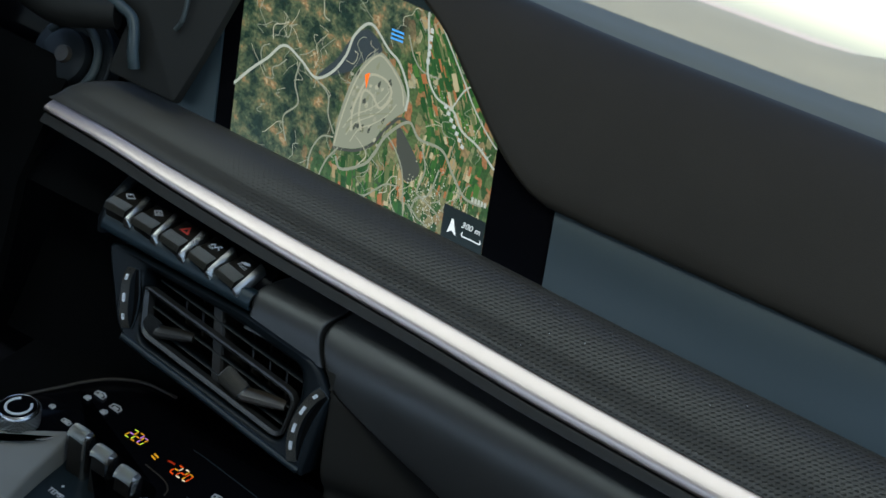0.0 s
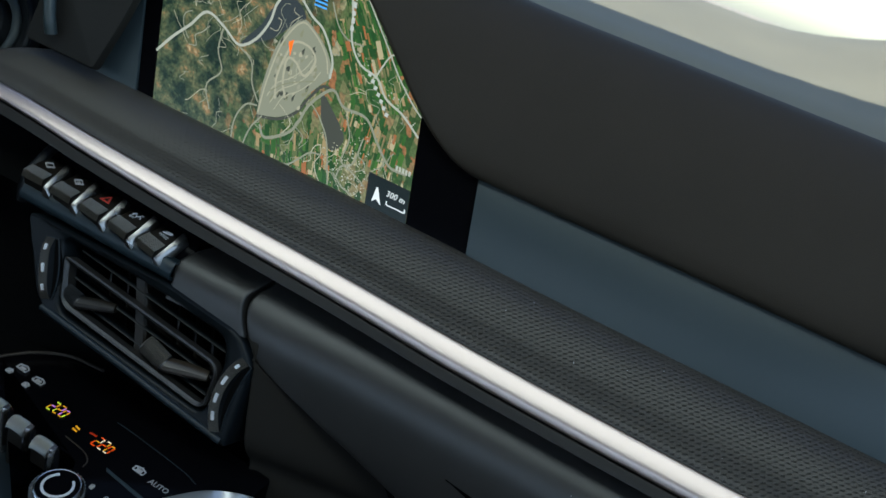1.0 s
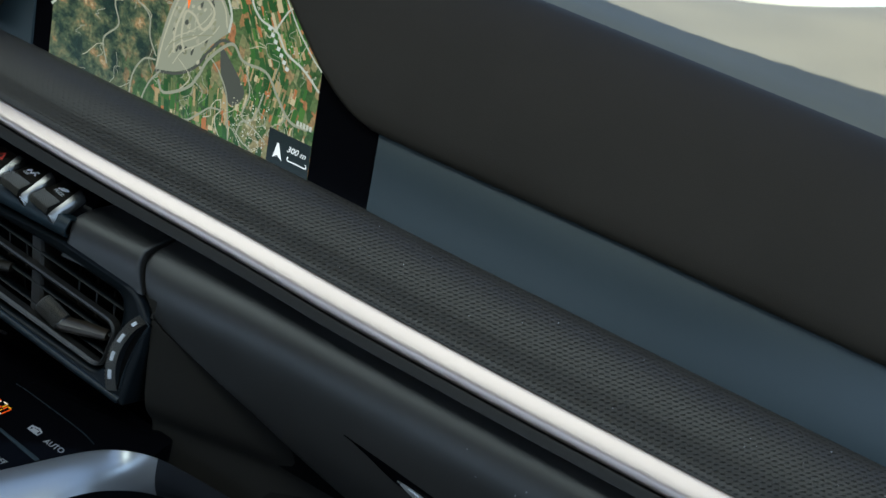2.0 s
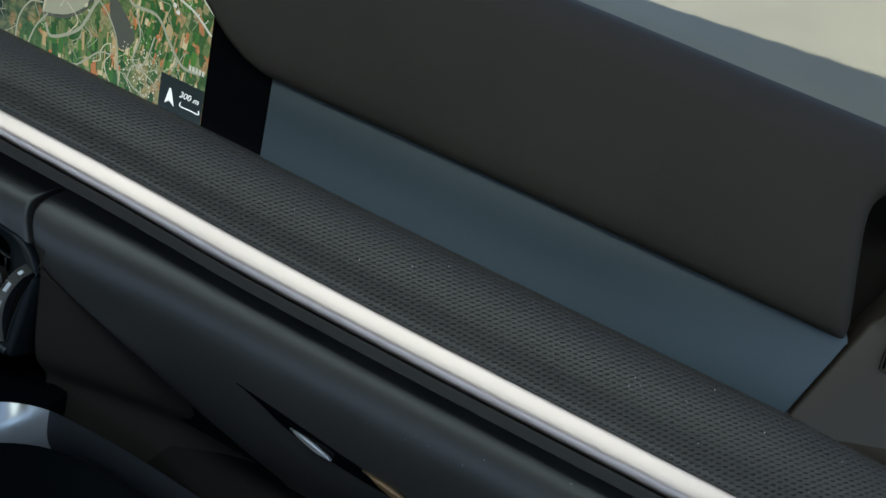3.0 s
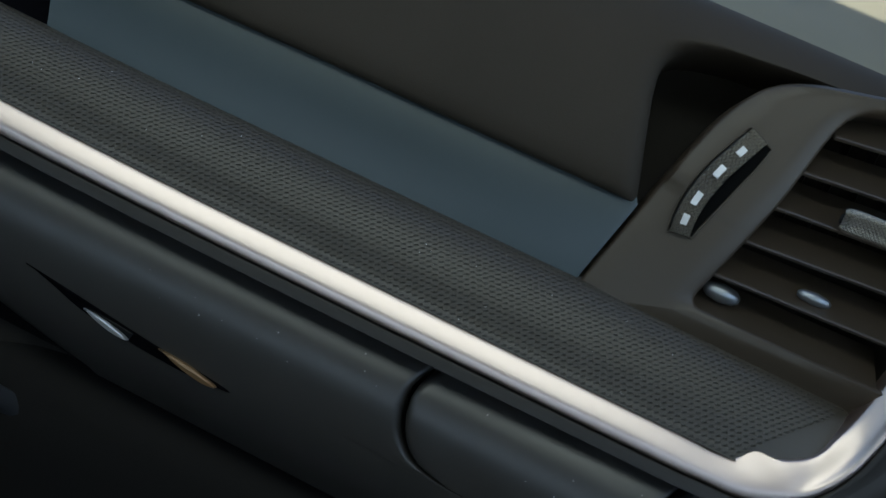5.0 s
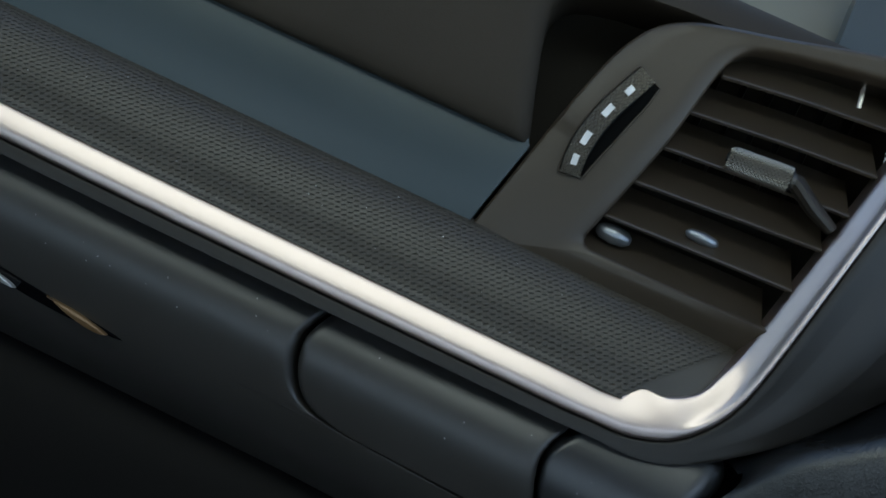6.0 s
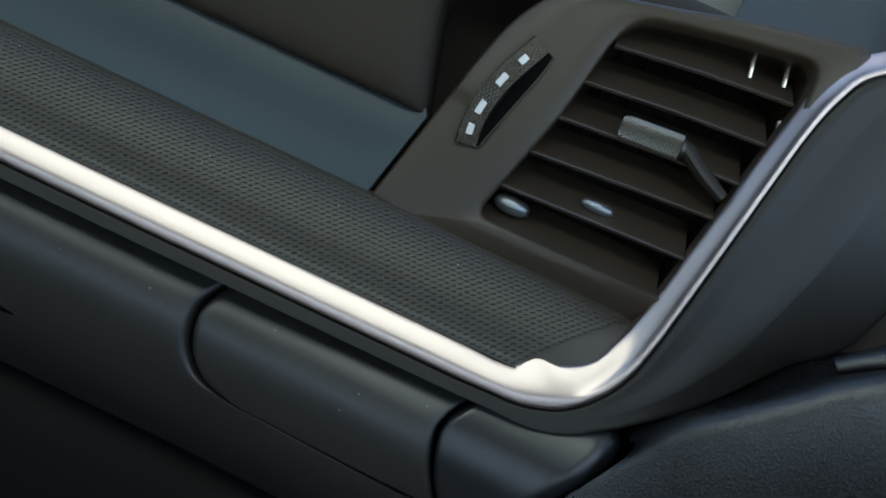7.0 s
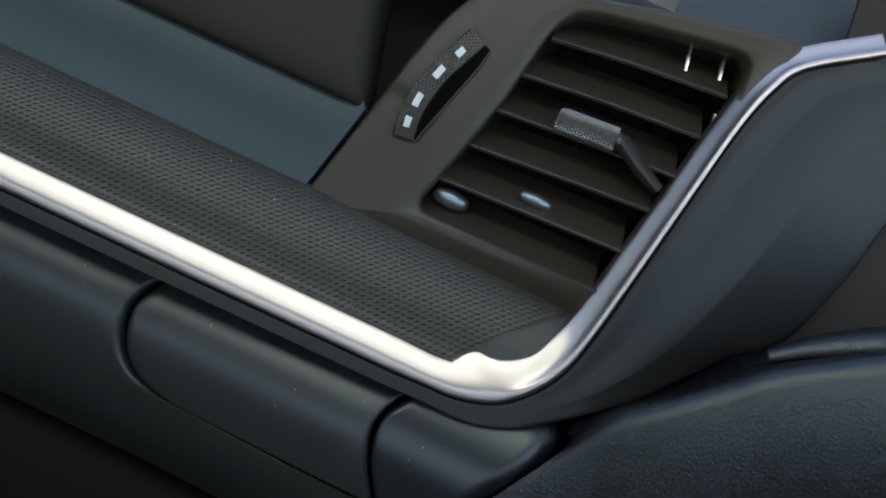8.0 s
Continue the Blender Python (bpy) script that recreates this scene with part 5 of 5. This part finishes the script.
def wing():
    """The silver wing along the console's side: a band that turns from facing up to facing the door, over a dark flank."""
    crest = spline([(-0.2279, 0.3338, 0.4540), (-0.215, 0.3608, 0.4562), (-0.2048, 0.3789, 0.4576), (-0.1858, 0.4105, 0.4602), (-0.1705, 0.4272, 0.4618), (-0.1466, 0.4400, 0.4626), (-0.119, 0.4535, 0.453), (-0.0744, 0.4696, 0.4362), (-0.0263, 0.4851, 0.4161), (0.076, 0.5116, 0.3805)], 46)
    foot = spline([(-0.2030, 0.3160, 0.4460), (-0.1890, 0.3400, 0.4480), (-0.1795, 0.3570, 0.4490), (-0.1636, 0.3890, 0.4500), (-0.1544, 0.4133, 0.4428), (-0.1414, 0.4435, 0.4261), (-0.1192, 0.4627, 0.4126), (-0.0749, 0.4774, 0.3978), (-0.0246, 0.4904, 0.3812), (0.0822, 0.5128, 0.3466)], 46)
    band, flank = [], []
    for p, q in zip(crest, foot):
        d = q - p
        out = d.cross(Vector((1, 0.3, 0))).normalized()
        if out.y > 0:
            out = -out
        band.append([p + Vector((0, 0.012, -0.03)), p + Vector((0, 0.004, -0.004)), p + Vector((0, 0.001, -0.0006)), p] + [p + d * t + out * 0.005 * math.sin(math.pi * t) for t in (0.06, 0.2, 0.4, 0.6, 0.8, 0.94)] + [q, q + Vector((0, 0.004, -0.002))])
        flank.append([q + Vector((0, 0.003, -0.0015)), q + Vector((0, 0.002, -0.006)), q + Vector((0.004, -0.002, -0.05)), q + Vector((0.01, -0.004, -0.16))])
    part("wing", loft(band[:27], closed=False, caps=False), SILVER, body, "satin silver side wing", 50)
    # same silver band; where it turns from the light it is coloured dark
    part("wing_shaded_end", loft(band[26:], closed=False, caps=False), WING_SHADED, body, "lower end of the silver wing, darkened in colour for shade", 50)
    part("flank", loft(flank, closed=False, caps=False), BLACK, body, "dark flank below the wing", 50)


wing()


def rest():
    """The warm grey hand rest on the driver's side."""
    top = [(-0.46, 0.29), (-0.3575, 0.3600), (-0.3490, 0.3865), (-0.3440, 0.3800), (-0.3405, 0.3500), (-0.3340, 0.320), (-0.33, 0.27)]
    lay = lambda a, b, h: C(a, b, h - 0.5 * max(0.0, a + 0.3520 + 0.15 * (0.385 - b)))
    return part("hand_rest", slab(rounded(top, [0.01, 0.02, 0.003, 0.004, 0.02, 0.02, 0.01], 5), lay, -0.03, 0.0045, 0.003), BEIGE, body, "warm grey hand rest")


rest()

# ---- door and driver's side ----
door = thing("door", "dark blue-black grained door panel beside the dashboard", "car door")


def door_skin():
    """Grained skin: from the gap under the dashboard's cap over a soft ridge and down to the sill."""
    gap = spline([P(0.5165, -0.0640, 0.027), P(0.5180, -0.0560, 0.016), P(0.5388, -0.0359, 0.011), P(0.5649, -0.0144, 0.010), P(0.5879, 0.0131, 0.010), P(0.604, 0.026, 0.008), P(0.66, 0.060, 0.0)], 40)
    ridge = spline([(0.5185, 0.4835, 0.6205), (0.5235, 0.4800, 0.6330), (0.5340, 0.4775, 0.6520), (0.5549, 0.475, 0.6755), (0.5754, 0.475, 0.6975), (0.5954, 0.476, 0.7175), (0.66, 0.478, 0.765)], 40)
    rings = []
    for g, r in zip(gap, ridge):
        r = r + Vector((0, 0.004, 0.003))
        row = [g + Vector((0, 0.03, -0.01)), g, g.lerp(r, 0.45) + Vector((0, 0, -0.002)), g.lerp(r, 0.8) + Vector((0, 0, -0.0006)), r]
        for dy, dz in ((-0.0034, -0.0006), (-0.0066, -0.0020), (-0.0094, -0.0042), (-0.0116, -0.0078), (-0.0150, -0.018), (-0.021, -0.046), (-0.030, -0.10), (-0.046, -0.25)):
            row.append(r + Vector((-dz * (-0.55 + 0.70 * min(1.0, len(rings) / 12)), dy, dz)))
        rings.append(row)
    return part("skin", loft(rings, closed=False, caps=False), DOOR_SKIN, door, "dark grained skin", 60)


door_skin()
part("sill_ledge", tube(spline([(0.5920, 0.5010, 0.7120), (0.612, 0.5010, 0.7285), (0.640, 0.501, 0.7465), (0.70, 0.50, 0.78)], 20), [0.0055 + 0.0005 * k for k in range(20)], 12, squash=0.7), DOOR_SKIN, door, "rounded ledge of the door", 60)
part("upper_skin", shell([[P(x, v, w) for x in steps(0.585, 0.80, 10)] for v, w in ((-0.02, -0.01), (0.06, -0.006), (0.14, -0.012), (0.20, -0.03), (0.28, -0.06))], 0.004), LEATHER, door, "dark upper part of the door", 60)
part("sail_panel", shell([[Vector((x + 0.20 * (z - 0.83), y, z)) for x in steps(0.475, 0.84, 10)] for y, z in ((0.62, 0.815), (0.66, 0.845), (0.70, 0.87), (0.745, 0.92), (0.79, 1.00), (0.83, 1.10))], 0.01), SAIL, door, "smooth teal-grey corner panel", 60)

wheel = thing("steering_wheel", "dark leather steering wheel with a round dial", "steering wheel")
WC, WM = Vector((-0.70, 0.36, 0.68)), Matrix.Rotation(radians(68), 3, "X")


def ring_pts(c, m, r, n=48, a=0.0, b=360.0):
    return [c + m @ Vector((r * math.cos(radians(a + (b - a) * k / n)), r * math.sin(radians(a + (b - a) * k / n)), 0)) for k in range(n + 1)]


part("rim", tube(ring_pts(WC, WM, 0.182), 0.016, 12), LEATHER, wheel, "dark leather rim", 60)
part("hub", block(WC, (0.16, 0.12, 0.05), WM, 0.02), DARK, wheel, "dark hub", 60)
for s in (-1, 1):
    part("spoke", block(WC + WM @ Vector((0.12 * s, -0.01, 0)), (0.12, 0.045, 0.022), WM, 0.008), DARK, wheel, "dark spoke", 60)
DC = P(-0.4985, 0.0020, -0.004)
ring = lambda r, h: ring_pts(DC + WM @ Vector((0, 0, h)), WM, r, 40)[:-1]
part("drive_dial", loft([ring(0.040, -0.01), ring(0.040, 0.0), ring(0.037, 0.004), ring(0.024, 0.005), ring(0.022, 0.012), ring(0.018, 0.014), ring(0.001, 0.0145)]), DARK, wheel, "round drive dial")
part("dial_ring", tube(ring_pts(DC + WM @ Vector((0, 0, 0.007)), WM, 0.0300, 40, -40, 150), 0.0034, 10), SAIL, wheel, "grey dial ring", 60)
part("dial_ring", tube(ring_pts(DC + WM @ Vector((0, 0, 0.002)), WM, 0.0385, 40, -30, 90), 0.0026, 8), DARK, wheel, "dark outer dial ring", 60)
part("dial_cap", tube([DC + WM @ Vector((0.004, 0.002, 0.010)), DC + WM @ Vector((0.004, 0.002, 0.0175))], [0.0085, 0.0065], 20), VENT_PLASTIC, wheel, "brown-grey dial cap")
part("column_cover", tube(spline([P(-0.540, 0.046, 0.03), P(-0.512, 0.040, 0.036), P(-0.490, 0.037, 0.036), P(-0.468, 0.044, 0.034), P(-0.452, 0.050, 0.03)], 20), [0.017 - 0.0003 * k for k in range(20)], 16), CLUSTER_SKIN, wheel, "brown-grey column cover", 60)
part("stalk", tube([P(-0.575, 0.030, 0.05), P(-0.535, 0.036, 0.048), P(-0.527, 0.037, 0.047)], [0.009, 0.0085, 0.005], 16), SILVER, wheel, "silver end of a stalk", 60)
cluster = thing("instrument_display", "black instrument display behind the steering wheel", "display")
part("glass", slab(rounded([(-1.02, 0.0), (-0.440, 0.0), (-0.465, 0.17), (-1.0, 0.17)], 0.02, 5), P, -0.034, -0.024, 0.002), PIANO, cluster, "black glass")
part("binnacle", slab(rounded([(-0.444, 0.008), (-0.3850, 0.008), (-0.3790, 0.0500), (-0.3655, 0.2), (-0.56, 0.2), (-0.475, 0.064), (-0.446, 0.055)], 0.004, 4), P, 0.020, 0.027, 0.002), CLUSTER_SKIN, cluster, "black hood round the instruments")
part("bezel", tube([P(*p) for p in spline([(-0.4832, 0.0647, 0.036), (-0.4629, 0.0587, 0.036), (-0.4469, 0.0564, 0.036), (-0.4337, 0.0503, 0.036), (-0.4246, 0.0302, 0.036), (-0.4210, 0.0185, 0.032)], 30)], 0.0044, 10), PANEL, cluster, "slim blue-grey bezel", 60)
part("bezel", tube([P(*p) for p in spline([(-0.4060, 0.095, 0.034), (-0.4020, 0.078, 0.034), (-0.4010, 0.066, 0.033), (-0.4045, 0.058, 0.031)], 20)], 0.0018, 8), SAIL, cluster, "slim grey bezel", 60)
# driver's lower side: its lack of light is painted as near-black
part("lower_dash", shell([[P(x, v, w) for x in steps(-1.3, -0.485, 20)] for v, w in ((0.0, 0.0), (-0.04, 0.004), (-0.10, 0.006), (-0.25, -0.03), (-0.5, -0.06))], 0.01), VOID, dash, "lower dashboard at the driver's side, coloured near-black for shade", 60)


# dust on the shelf and the lower panels
def dust():
    rnd, bm = random.Random(7), bmesh.new()
    for k in range(46):
        if k < 26:
            p = shelf(rnd.uniform(-0.1, 0.45), rnd.uniform(0.15, 0.95), -0.0003)
        else:
            x, v = rnd.uniform(0.05, 0.50), rnd.uniform(-0.125, -0.095)
            p = P(x, v, (face(v, x) if x < 0.41 else pod_face(v, x)) + 0.0002)
        r = rnd.uniform(0.00018, 0.0004)
        bmesh.ops.create_icosphere(bm, subdivisions=1, radius=r, matrix=Matrix.Translation(p))
    return tagged(part("dust", bm, WHITE), "fine pale dust specks on the dark dashboard", "dust", kind="stuff")


dust()
